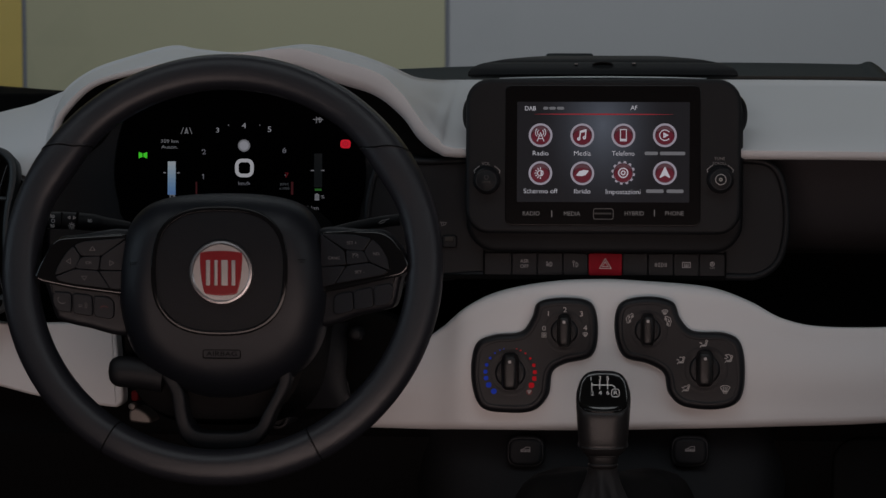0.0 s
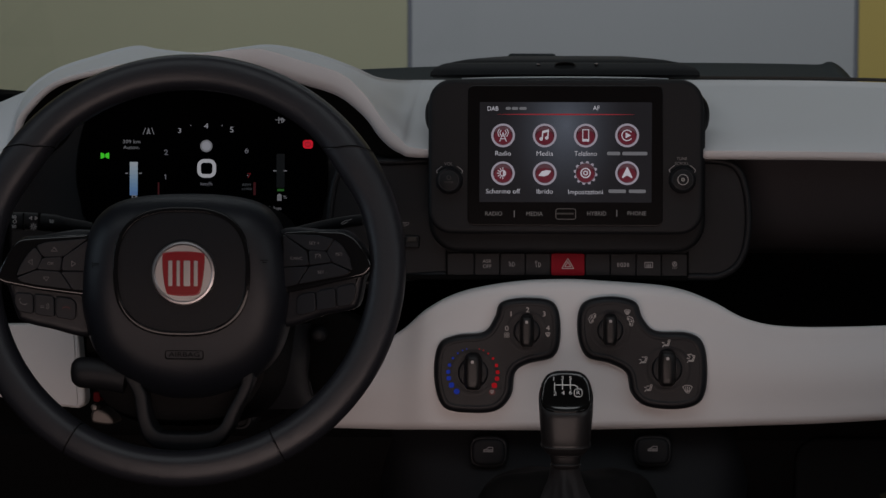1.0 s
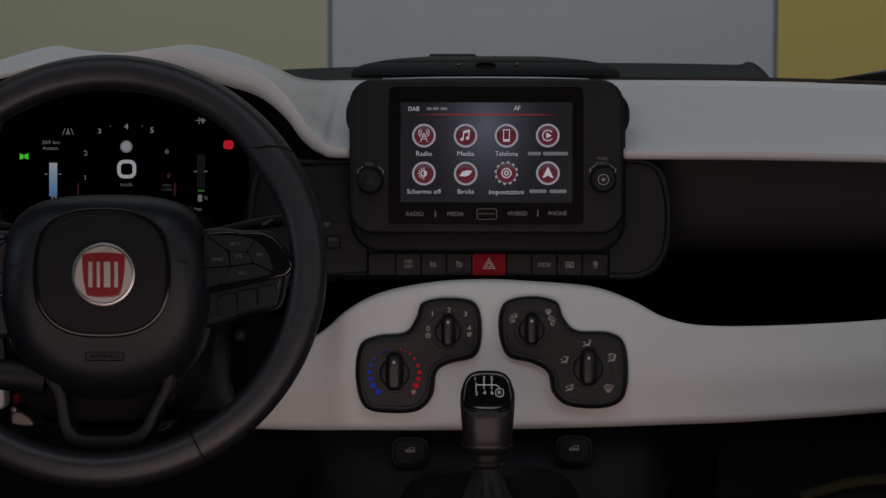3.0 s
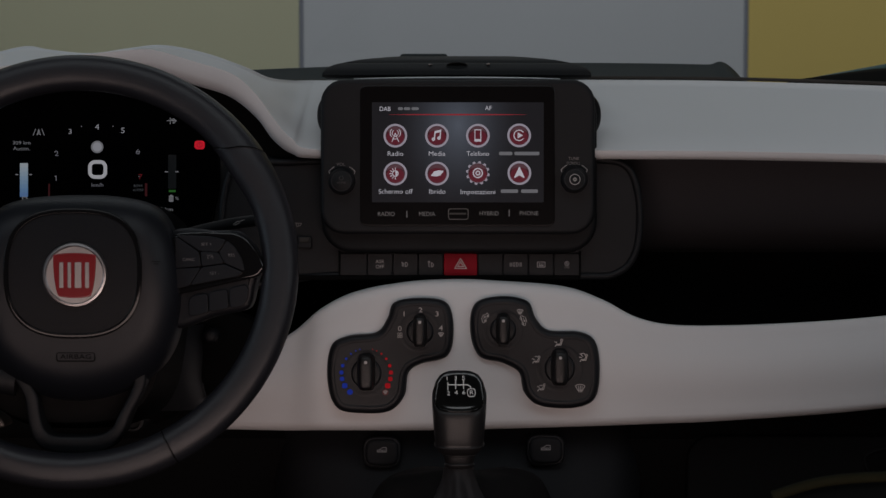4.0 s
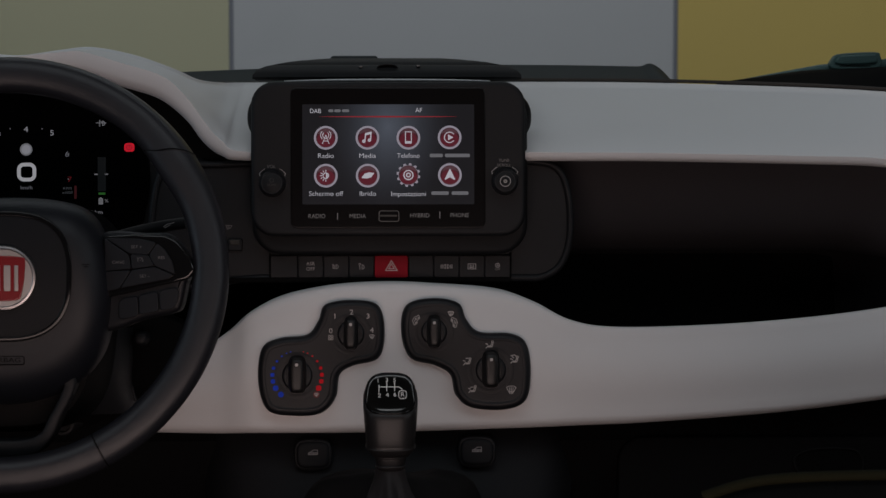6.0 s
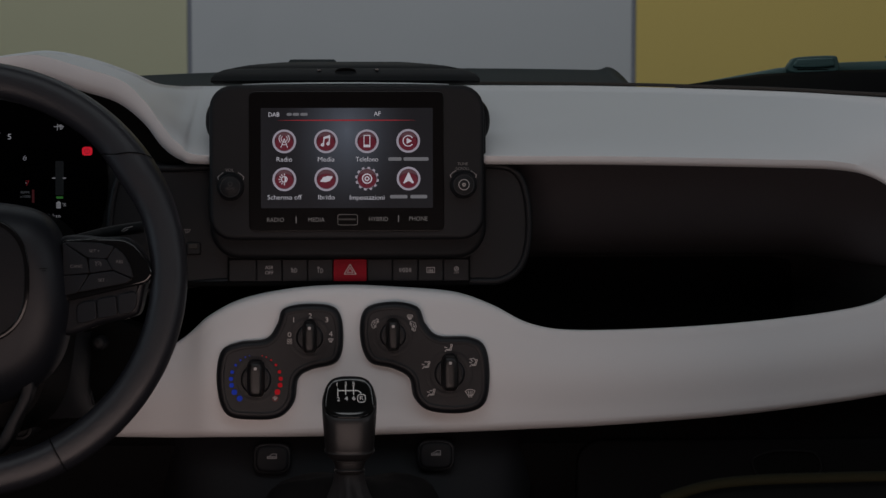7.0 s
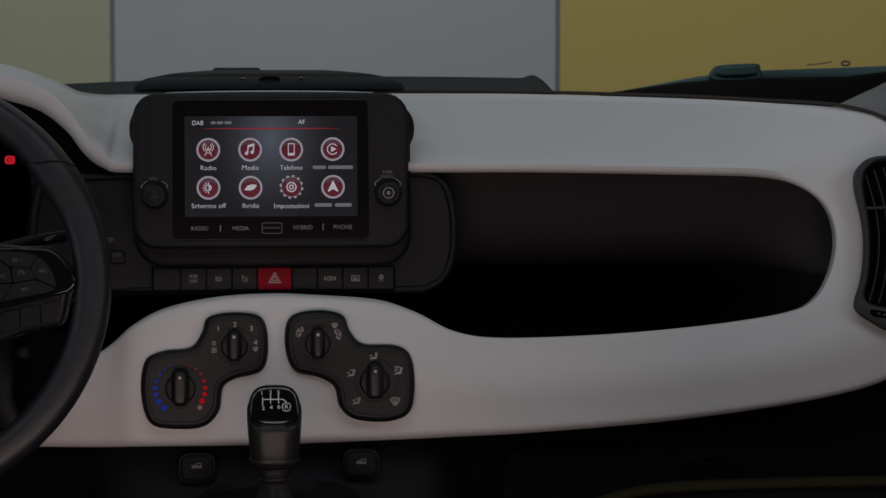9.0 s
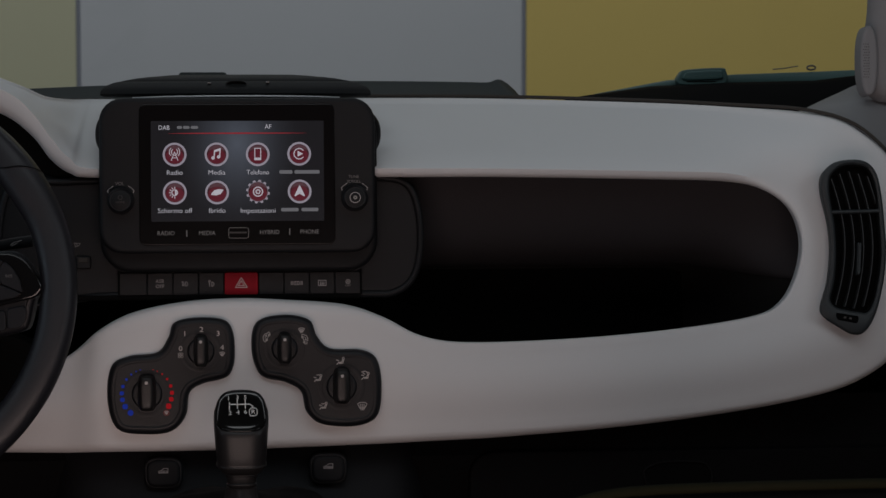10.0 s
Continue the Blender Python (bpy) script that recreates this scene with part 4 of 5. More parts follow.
# A black plate stands in for the dark of the hollow here.
part("side_pocket", plate(bm_new(), spline([(-233.1, -59.0), (-182.7, -63.6), (-184.6, -95.7), (-212.5, -126.0), (-232.6, -141.2), (-247.8, -131.4)], 5), -6, 60, 5, 4), DEEP, column)
edge = spline([(-225.1, -66.4), (-225.0, -80.4), (-224.5, -95.3), (-225.4, -107.8), (-225.4, -116.3), (-222.3, -129.2), (-218.3, -140.2)], 4, False)
bm = loft(bm_new(), [[(x - 56 + 56 * math.copysign(abs(math.cos(a)) ** 0.8, math.cos(a)), -20 - 62 * math.sin(a) ** 0.9 + 26 * ((z + 100) / 45) ** 2, z) for a in np.linspace(0, math.pi, 25)] for x, z in edge])
part("side_shroud", bm, SOFT, column, "", 60)
part("pocket_lip", sweep(bm_new(), spline([(x, -20, z) for x, z in [(-224.9, -118.3), (-223.4, -124.8), (-221.3, -130.2), (-216.4, -126.7), (-212.4, -121.7)]], 5, False), 1.1, 8), PLASTIC, column, "", 60)
part("bracket", plate(bm_new(), spline([(-422.4, -147.8), (-416.8, -144.7), (-407.6, -149.2), (-402.4, -155.7), (-405.5, -158.8), (-416.7, -157.9), (-422.4, -155.9)], 4), 0, 40, 2), STEEL, column, "bare steel bracket")
part("bracket_stub", turned(bm_new(), [(3.2, 6), (3.2, -6), (2.4, -7.5), (1.2, -7.8)], (-418.9, -143.2), 18), STEEL, column)
part("red_tab", plate(bm_new(), rounded(-421.4, -129.7, -415.2, -138.8, 2), 2, 40, 1), material("dark_red_plastic", (0.10, 0.004, 0.006), 0.6, shine=0.1), column, "small red plastic tab")

# ---- gear lever ----
gear = thing("gear_lever", (0, -120, -190), "black gear lever with a gloss top and white shift pattern", "gear lever")
GRIP = material("gear_grip_leather", (0.0135, 0.0130, 0.0136), 0.38, grain=0.3, size=900, wear=0.2, shine=0.33)
CAP_GLOSS = material("cap_gloss_black", (0.005, 0.005, 0.005), 0.10, wear=0.03, shine=0.2)
BOOT = material("boot_leather", (0.017, 0.0165, 0.0175), 0.52, grain=0.6, size=600, shine=0.16)


def lever_ring(z, w, dep, k, y=-150, n=44, p=3.0):
    return [(1.4 + q[0], y + q[1], z + k * q[1]) for q in oval(0, 0, w, dep, p, n)]


bm = loft(bm_new(), [lever_ring(*r) for r in ((-181, 9.5, 10, 0), (-179.5, 11.6, 12, 0), (-177.5, 12.2, 12.6, 0), (-176.6, 11.4, 11.8, 0), (-175.6, 12.0, 12.4, 0), (-172, 12.6, 13, 0), (-169.6, 13.2, 13.6, 0.02), (-168.2, 15.4, 15.8, 0.06), (-165.5, 17.6, 18.0, 0.10), (-162.5, 19.6, 20.0, 0.13),
                                            (-160.2, 20.4, 20.8, 0.14), (-158.6, 20.0, 20.4, 0.16), (-157.6, 20.3, 20.7, 0.17), (-150, 20.9, 21.4, 0.25), (-136, 22.0, 22.6, 0.45), (-127, 22.5, 22.9, 0.55), (-123.0, 22.6, 22.9, 0.58), (-121.4, 22.2, 22.4, 0.59), (-121.0, 21.6, 21.9, 0.59), (-121.4, 20.9, 21.2, 0.59))], True)
part("grip", bm, GRIP, gear, "black leather grip", 50)
for z, w, dep, k in ((-161.0, 20.0, 20.4, 0.13), (-170.0, 13.0, 13.4, 0.02), (-178.0, 11.8, 12.2, 0.0)):
    part("collar_ring", sweep(bm_new(), lever_ring(z, w, dep, k), 0.9, 10, True), GRIP, gear, "raised leather ring", 60)
bm = loft(bm_new(), [lever_ring(*r) for r in ((-123.4, 20.2, 21.0, 0.58), (-122.0, 21.0, 21.8, 0.58), (-120.4, 21.35, 22.15, 0.59), (-119.2, 21.35, 22.15, 0.60), (-118.0, 21.0, 21.6, 0.64), (-116.8, 20.3, 20.6, 0.69), (-115.8, 19.3, 19.3, 0.75), (-115.1, 17.8, 17.6, 0.80), (-114.6, 15.4, 15.1, 0.84), (-114.2, 11.4, 11.0, 0.87), (-114.05, 6.0, 5.8, 0.87), (-114.0, 1.5, 1.5, 0.87))], True)
bm.faces.new(list(bm.verts)[-44:])
cap = part("cap", bm, CAP_GLOSS, gear, "gloss black cap with a shift pattern", 70)
on_cap = lambda x, z: -150.0 + (z + 113.2) / 0.87
CAP_PRINT = material("white_print", (0.72, 0.70, 0.68), 0.5)
GX, GZ = 1.4, -112.3
q = 0.5
strokes([[(-19 * q, 0), (14 * q, 0), (19 * q, -3 * q), (19 * q, -6 * q)], [(-19 * q, 3 * q), (-19 * q, -8 * q)], [(-6 * q, 7 * q), (-6 * q, -6 * q)], [(7 * q, 7 * q), (7 * q, -6 * q)]], GX, GZ, on_cap, 1.0, 0.75, CAP_PRINT, cap, "shift_pattern")
for text, dx, dz in (("1", -20.5, 9.5), ("3", -6, 10.5), ("5", 7, 10.5), ("2", -18, -13.5), ("4", -5, -12.5), ("6", 7.5, -12), ("R", 20, -12)):
    words(text, GX + dx * q, GZ + dz * q, on_cap, 3.2, CAP_PRINT, cap, wide=1.3)
strokes([rounded(-6.4 * q, -6 * q, 6.4 * q, 6 * q, 2.0, 3) + [rounded(-6.4 * q, -6 * q, 6.4 * q, 6 * q, 2.0, 3)[0]]], GX + 20 * q, GZ - 12 * q, on_cap, 1.0, 0.7, CAP_PRINT, cap, "reverse_box")
secs = []
for z, w, dep in ((-179, 11, 12), (-181.5, 13, 14), (-184, 12.6, 14), (-190, 13.4, 16), (-198, 15.5, 19), (-206, 19, 23), (-214, 26, 30), (-222, 38, 40), (-232, 56, 52), (-246, 74, 62)):
    ring = []
    for i in range(48):
        a = 2 * math.pi * i / 48
        fold = 1 + (0.12 * math.sin(5 * a + 0.9 + z * 0.05) + 0.06 * math.sin(9 * a + z * 0.11) + 0.03 * math.sin(14 * a - z * 0.16)) * min(1, (-z - 178) / 22)
        ring.append((1.4 + w * fold * math.cos(a), -145 + dep * fold * math.sin(a), z))
    secs.append(ring)
part("boot", loft(bm_new(), secs, True), BOOT, gear, "creased black leather boot", 70)
secs = []
for z, w, dep in ((-188, 38, 16), (-189.5, 50, 26), (-193, 60, 34), (-199, 67, 40), (-208, 72, 45), (-222, 78, 50), (-240, 84, 56)):
    ring = []
    for i in range(64):
        a = 2 * math.pi * i / 64
        fold = 1 + 0.05 * math.sin(4 * a + 0.4) + 0.025 * math.sin(9 * a + z * 0.06)
        ring.append((1.4 + w * fold * math.cos(a), -88 + dep * fold * math.sin(a), z + 2.2 * math.sin(3 * a + 0.8)))
    secs.append(ring)
bm = loft(bm_new(), secs, True)
bm.faces.new(list(bm.verts)[:64])
part("boot_skirt", bm, LOWER_BLACK, gear, "loose black leather skirt of the boot", 70)

# ---- console ----
console = thing("centre_console", (0, 0, -260), "black lower centre console", "console")
bm = loft(bm_new(), [[(k * (w + 6), y + 12 * abs(k) ** 3 + 44 * abs(k) ** 12, z) for k in np.linspace(-1, 1, 41)] for z, y, w in ((-150, 50, 160), (-162, 30, 164), (-190, 22, 164), (-230, -6, 158), (-330, -30, 154))])
part("console_face", bm, CONSOLE, console, "", 50)
part("tunnel", box(bm_new(), -95, -230, -640, 95, 40, -272, 14), DEEP, console, "", 50)

# ---- climate controls ----
def pod(pts, origin, name_label):
    ob = thing("climate_panel", (origin[0], -8, origin[1]), name_label, "climate control", "climate panels")
    o = spline(pts, 7)
    bm = bm_new()
    rings = [loop(bm, o, 12), loop(bm, o, -12.5)]
    for k in range(1, 8):
        a = math.pi / 2 * k / 7
        rings.append(loop(bm, grow(o, -5.6 * (1 - math.cos(a))), -12.5 - 6.0 * math.sin(a)))
    rings += [loop(bm, grow(o, -by), y) for by, y in ((6.1, -18.44), (6.6, -18.3), (7.0, -18.15), (7.3, -18.05))]
    for a, b in zip(rings, rings[1:]):
        bridge(bm, a, b)
    bm.faces.new(loop(bm, grow(o, -7.3), -18.05))
    part("backplate", bm, POD, ob, "black moulded backplate", 60)
    return ob


def dial(ob, cx, cz, r, w, up, down):
    """A rotary knob: a raised ring in the panel's dish, a round base and a tall tapered grip with a pale dot."""
    well = bm_new()
    rings = [loop(well, oval(cx, cz, r * by, n=56), y) for by, y in ((1.66, -17.6), (1.56, -18.02), (1.46, -18.16), (1.36, -18.18), (1.26, -18.12), (1.18, -17.9), (1.12, -17.2), (1.08, -14.5))]
    for a, b in zip(rings, rings[1:]):
        bridge(well, a, b)
    part("dial_well", well, POD, ob, "", 60)
    part("dial_rim", band(bm_new(), oval(cx, cz, r * 1.09, n=56), oval(cx, cz, r + 0.05, n=56), -16.5, -12, 0.2), DEEP, ob, "", 45)
    k = part("dial", turned(bm_new(), [(r, -13), (r, -18.0), (r - 0.7, -19.4), (r - 2.0, -20.0), (r - 5.0, -19.6)], (cx, cz), 48), POD, ob, "black rotary dial", 40)
    grip = bm_new()
    rings = []
    for fat, high, y in ((1.12, 1.02, -18.5), (1.06, 1.0, -23), (0.98, 0.98, -28), (0.92, 0.95, -31.5), (0.84, 0.91, -33.3), (0.70, 0.84, -34.4), (0.50, 0.74, -34.9), (0.2, 0.5, -35.0)):
        a, t, b = w * fat, up * high, down * high
        rings.append(loop(grip, [(cx + q[0], cz + (t - b) / 2 + q[1]) for q in oval(0, 0, a, (t + b) / 2, 4.0, 40)], y))
    for a, b in zip(rings, rings[1:]):
        bridge(grip, a, b)
    grip.faces.new(rings[-1])
    part("grip", grip, GRIP_BLACK, k, "", 60)
    part("pointer", disc(bm_new(), cx, cz + up * 0.60, -35.1, 1.3, 1.3, 4, 12), PRINT, k, "pale pointer dot")


GRIP_BLACK = material("dial_grip_black", (0.0100, 0.0098, 0.0104), 0.34, grain=0.25, size=1500, shine=0.34)
left_pod = pod([(-95.6, -76.2), (-71.7, -73.2), (-61.8, -60.3), (-55.8, -46.8), (-31.9, -42.8), (-9.0, -47.8), (-3.5, -71.7), (-9.0, -94.2), (-31.9, -101.1),
                (-43.3, -109.1), (-46.8, -129.0), (-59.3, -142.5), (-81.7, -145.0), (-106.6, -140.0), (-115.1, -114.1), (-111.6, -85.2)], (-61.8, -94.2), "black heater panel with fan and temperature dials")
right_pod = pod([(38.9, -41.3), (61.8, -45.8), (68.7, -60.3), (80.2, -71.2), (107.6, -72.7), (121.6, -81.7), (125.5, -106.6), (121.1, -131.5), (102.6, -140.0),
                 (72.7, -138.0), (58.8, -126.5), (54.3, -109.1), (40.4, -100.6), (18.9, -94.2), (11.0, -71.7), (15.4, -47.8)], (67.8, -94.2), "black heater panel with air flow dials")
dial(left_pod, -80.4, -109.3, 13.5, 7.2, 17.0, 15.0)
dial(left_pod, -33.2, -72.6, 12.0, 5.7, 14.5, 13.5)
dial(right_pod, 40.0, -71.0, 11.6, 5.6, 14.0, 13.5)
dial(right_pod, 89.9, -104.8, 13.5, 7.0, 16.5, 15.0)
YP = -18.7
for text, (x, z) in (("0", (-50.9, -70.1)), ("1", (-47.2, -57.2)), ("2", (-32.6, -53.7)), ("3", (-18.1, -57.2)), ("4", (-14.7, -69.6))):
    words(text, x, z, YP, 4.5, PRINT, left_pod, wide=1.15)
strokes([arc(0.42, 0, 360, 0.5 * sx, 0.5 * sz, 8) for sx in (-1, 1) for sz in (-1, 1)], -50.9, -75.8, YP, 2.3, 0.5, PRINT, left_pod, "fan_symbol")
DEMIST = [[(-1, 0.5), (-0.5, 0.8), (0.5, 0.8), (1, 0.5), (0.5, -0.4), (-0.5, -0.4), (-1, 0.5)], [(-0.4, 0.5), (-0.3, -0.8)], [(0, 0.5), (0, -0.8)], [(0.4, 0.5), (0.3, -0.8)]]
strokes(DEMIST, -14.7, -75.1, YP, 2.2, 0.42, PRINT, left_pod, "demist_symbol")
X1, Z1 = -80.5, -109.3
for k, a in enumerate((229, 210, 193, 178, 162, 144, 128, 115, 105)):
    size = (2.6, 2.4, 2.0, 1.8, 1.5, 1.15, 0.85, 0.65, 0.5)[k]
    for sgn, mat, nm in ((1, BLUE_PRINT, "blue_mark"), (-1, RED_PRINT, "red_mark")):
        if sgn < 0 and k == 0:
            part("demist_mark", disc(bm_new(), X1 + 16.9, Z1 - 16.6, YP, 2.8), material("dark_red_print", (0.12, 0.006, 0.008), 0.5), left_pod)
            strokes(DEMIST, X1 + 16.9, Z1 - 16.6, YP - 0.2, 1.7, 0.4, PRINT, left_pod, "demist_symbol")
            continue
        part(nm, disc(bm_new(), X1 + sgn * 21.8 * math.cos(radians(a)), Z1 + 21.8 * math.sin(radians(a)), YP, size, size, 3.0 if 0 < k < 5 else 2.0, 20), mat, left_pod)
SEATED = [arc(0.25, 0, 360, 0.75, 0.75), [(0.6, 0.4), (0.25, -0.3), (-0.5, -0.3), (-0.9, -0.8)], [(0.85, 0.4), (0.6, -0.5), (-0.3, -0.55)], [(-1.0, 0.3), (-0.5, 0.15)]]
for x, z, extra in ((89.0, -82.5, []), (69.1, -97.4, [[(-0.3, 0.9), (0.3, 0.9)]]), (110.8, -95.9, [[(-0.9, 1.1), (0, 1.3), (0.4, 1.0)], [(-0.6, 0.9), (-0.2, 0.5)]]), (73.6, -121.8, [[(-0.4, 0.6), (0.2, 0.6)]])):
    strokes(SEATED + extra, x, z, YP, 3.4, 0.72, PRINT, right_pod, "air_flow_symbol")
strokes(DEMIST, 107.9, -122.3, YP, 4.2, 0.55, PRINT, right_pod, "demist_symbol")
def car_mark(turn):
    """A small car seen from the side with an arrow in its cabin, turned on the panel."""
    body = [[(-1.5, -0.55), (1.4, -0.55), (1.5, 0.0), (0.9, 0.15), (0.45, 0.7), (-0.75, 0.7), (-1.2, 0.15), (-1.5, 0.0), (-1.5, -0.55)], arc(0.28, 0, 360, -0.8, -0.6, 8), arc(0.28, 0, 360, 0.8, -0.6, 8), [(-0.6, 0.1), (0.4, 0.1)], [(0.1, 0.35), (0.4, 0.1), (0.1, -0.15)]]
    c, q = math.cos(radians(turn)), math.sin(radians(turn))
    return [[(x * c - z * q, x * q + z * c) for x, z in run] for run in body]


strokes(car_mark(62), 23.9, -60.1, YP, 3.0, 0.5, PRINT, right_pod, "recirculation_symbol")
strokes(car_mark(-70), 58.2, -62.6, YP, 3.0, 0.5, PRINT, right_pod, "fresh_air_symbol")
strokes(DEMIST, 54.9, -55.0, YP, 2.6, 0.5, PRINT, right_pod, "fresh_air_symbol")

# ---- instrument cluster ----
cluster = thing("instrument_cluster", (-190, 40, 60), "digital instrument cluster lit on black glass", "instrument cluster")
# Outline carried up under the hood, the black glass also standing for shade.
out = spline([(-332.7, 163.2), (-260.3, 154.1), (-223.0, 119.8), (-215.0, 76.2), (-218.4, 40.3), (-233.7, 19.7), (-331.8, 8.9), (-425.3, 18.7), (-442.1, 44.4), (-445.0, 80.5), (-432.2, 124.3), (-394.9, 157.9)], 6)
part("dark_glass", plate(bm_new(), out, 38.5, 50, 1.5, 3), CLUSTER_GLASS, cluster, "black display glass", 45)
YC = 38.2
LIT_SPEED, LIT_DOT = glow("lit_speed", (0.25, 0.25, 0.27)), glow("lit_dot", (0.17, 0.17, 0.19))
LIT_DIGIT, LIT_DIGIT_DIM = glow("lit_digit", (0.17, 0.17, 0.19)), glow("lit_digit_dim", (0.085, 0.085, 0.1))
LIT_GREEN = glow("lit_green", (0.035, 0.42, 0.015))
LIT_ALERT = glow("lit_alert", (0.42, 0.004, 0.014))
LIT_RED_DIM = glow("lit_red_dim", (0.06, 0.003, 0.005))
LIT_ZONE = glow("lit_red_zone", (0.022, 0.003, 0.004))
for text, (x, z), h, mat in (("3", (-350.2, 105.9), 9, LIT_DIGIT), ("4", (-325.9, 110.1), 10, LIT_DIGIT), ("5", (-302.6, 106.9), 10, LIT_DIGIT), ("2", (-362.5, 86.1), 9.5, LIT_DIGIT_DIM), ("6", (-289.1, 87.7), 9.5, LIT_DIGIT_DIM),
                             ("1", (-362.9, 63.7), 9.5, LIT_DIGIT_DIM), ("7", (-286.8, 65.1), 9.5, LIT_RED_DIM), ("km/h", (-325.6, 57.7), 6.5, LIT_DIGIT_DIM), ("309 km", (-394.2, 95.8), 6.5, LIT_DIM), ("Auton.", (-394.2, 90.6), 6.5, LIT_DIM),
                             ("133 km", (-266.0, 35.7), 7, LIT_DIM), ("RPM", (-288.9, 56.9), 5, LIT_FAINT), ("x1000", (-288.8, 53.3), 4.5, LIT_FAINT), ("%", (-253.7, 45.8), 6, LIT_DIM)):
    words(text, x, z, YC, h * 0.51, mat, cluster, wide=1.2)
o = rounded(-334.0, 80.3, -316.8, 63.4, 6.2)
bm = bm_new()
bridge(bm, loop(bm, o, YC), loop(bm, grow(o, -3.3), YC))
part("speed_zero", bm, LIT_SPEED, cluster, "large lit zero")
x, z = -325.8, 92.2
part("gear_hint_ring", disc(bm_new(), x, z, YC, 5.6), LIT_DIM, cluster)
part("gear_hint", disc(bm_new(), x, z, YC - 0.2, 4.2), LIT_DOT, cluster, "lit white dot")
bm = bm_new()
for a in (127, 111, 69, 53, 18, 163, 199, 341):
    disc(bm, x + 40 * math.cos(radians(a)), z - 15 + 36 * math.sin(radians(a)), YC, 0.55, n=8)
part("scale_dots", bm, LIT_DIM, cluster)
x, z = -418.6, 83.1
bm = bm_new()
for s in (-1, 1):
    bm.faces.new([bm.verts.new((x + s * a, YC, z + b)) for a, b in ((0.4, 1.6), (3.9, 2.9), (3.9, -2.9), (0.4, -1.6))])
part("side_light_lamp", bm, LIT_GREEN, cluster, "green side light telltale")
x, z = -233.2, 94.0
bm = bm_new()
bm.faces.new(loop(bm, rounded(x - 4.6, z - 3.9, x + 4.6, z + 3.9, 2.6), YC))
part("brake_lamp", bm, LIT_ALERT, cluster, "red brake telltale")
strokes([arc(1, 60, 300, -0.2), arc(1, -120, 120, 0.2), [(0, 0.5), (0, -0.1)]], x, z, YC - 0.2, 2.0, 0.5, LIT_RED, cluster)
(BX0, BZ0), (BX1, BZ1) = (-395.7, 47.1), (-388.4, 77.5)
for k in range(8):
    m = k / 7
    tone = glow("lit_bar", [0.055 + 0.135 * m ** 1.4, 0.105 + 0.11 * m, 0.215 + 0.025 * m])
    bm = bm_new()
    bm.faces.new(loop(bm, rounded(BX0, BZ0 + (BZ1 - BZ0) * k / 8, BX1, BZ0 + (BZ1 - BZ0) * (k + 1) / 8, 0.05, 1), YC))
    part("fuel_bar", bm, tone, cluster, "lit blue range bar")
for p, q in (((-399.8, 67.7), (-397.2, 66.7)), ((-387.3, 67.7), (-384.7, 66.7)), ((-264.7, 70.3), (-261.6, 69.3)), ((-255.4, 70.4), (-252.3, 69.3))):
    bm = bm_new()
    bm.faces.new(loop(bm, rounded(*p, *q, 0.2, 2), YC))
    part("bar_tick", bm, LIT_DIM, cluster)
strokes([[(-1.6, -0.9), (-0.9, 0.9)], [(1.6, -0.9), (0.9, 0.9)], [(-0.5, -0.8), (0, 0.8), (0.5, -0.8), (0, -0.5), (-0.5, -0.8)], [(0, 0.5), (0, -0.5)]], -378.7, 105.6, YC, 3.1, 0.6, LIT_DIM, cluster, "lane_symbol")
strokes([arc(0.6, -90, 90, 0.5), [(0.5, 0.6), (0.5, -0.6)], [(-1.2, 0.1), (1.4, 0.1)], [(-0.3, 0.8), (-0.3, -0.8)], [(0, 0.5), (0.9, 0)]], -258.8, 115.7, YC, 3.3, 0.7, LIT_DIM, cluster, "light_symbol")
strokes([[(-0.6, -1), (0.6, -1), (0.6, 0.8), (-0.6, 0.8), (-0.6, -1)], [(-0.2, -0.8), (-0.2, 0.8)], [(0.2, -0.8), (0.2, 0.8)], [(-0.2, 1.1), (0.2, 1.1)]], -258.9, 45.7, YC, 2.6, 0.9, LIT_DIM, cluster, "battery_symbol")
strokes([[(-0.8, -0.9), (0.5, -0.9), (0.5, 0.9), (-0.8, 0.9), (-0.8, -0.9)], [(-0.5, 0.1), (0.3, 0.1)], [(0.7, 0.6), (1.1, 0.2), (1.1, -0.6)]], -391.3, 44.6, YC, 2.6, 0.8, LIT_DIM, cluster, "fuel_symbol")
bm = bm_new()
bm.faces.new(loop(bm, rounded(-261.7, 85.2, -254.3, 54.5, 0.4, 2), YC))
part("battery_bar", bm, glow("lit_bar_dim", (0.0016, 0.0020, 0.0024)), cluster)
bm = bm_new()
bm.faces.new(loop(bm, rounded(-261.0, 53.4, -254.8, 51.4, 0.3, 2), YC))
part("battery_level", bm, glow("lit_green_dim", (0.012, 0.06, 0.010)), cluster)
for p, q in (((-370.1, 59.1), (-368.5, 47.3)), ((-282.7, 59.5), (-280.5, 47.7))):
    bm = bm_new()
    bm.faces.new(loop(bm, rounded(*p, *q, 0.3, 2), YC))
    part("red_zone", bm, LIT_ZONE, cluster)
# ---- console switches and gearbox tunnel ----
WINDOW_PRINT = material("window_print", (0.30, 0.28, 0.28), 0.6, shine=0.2)


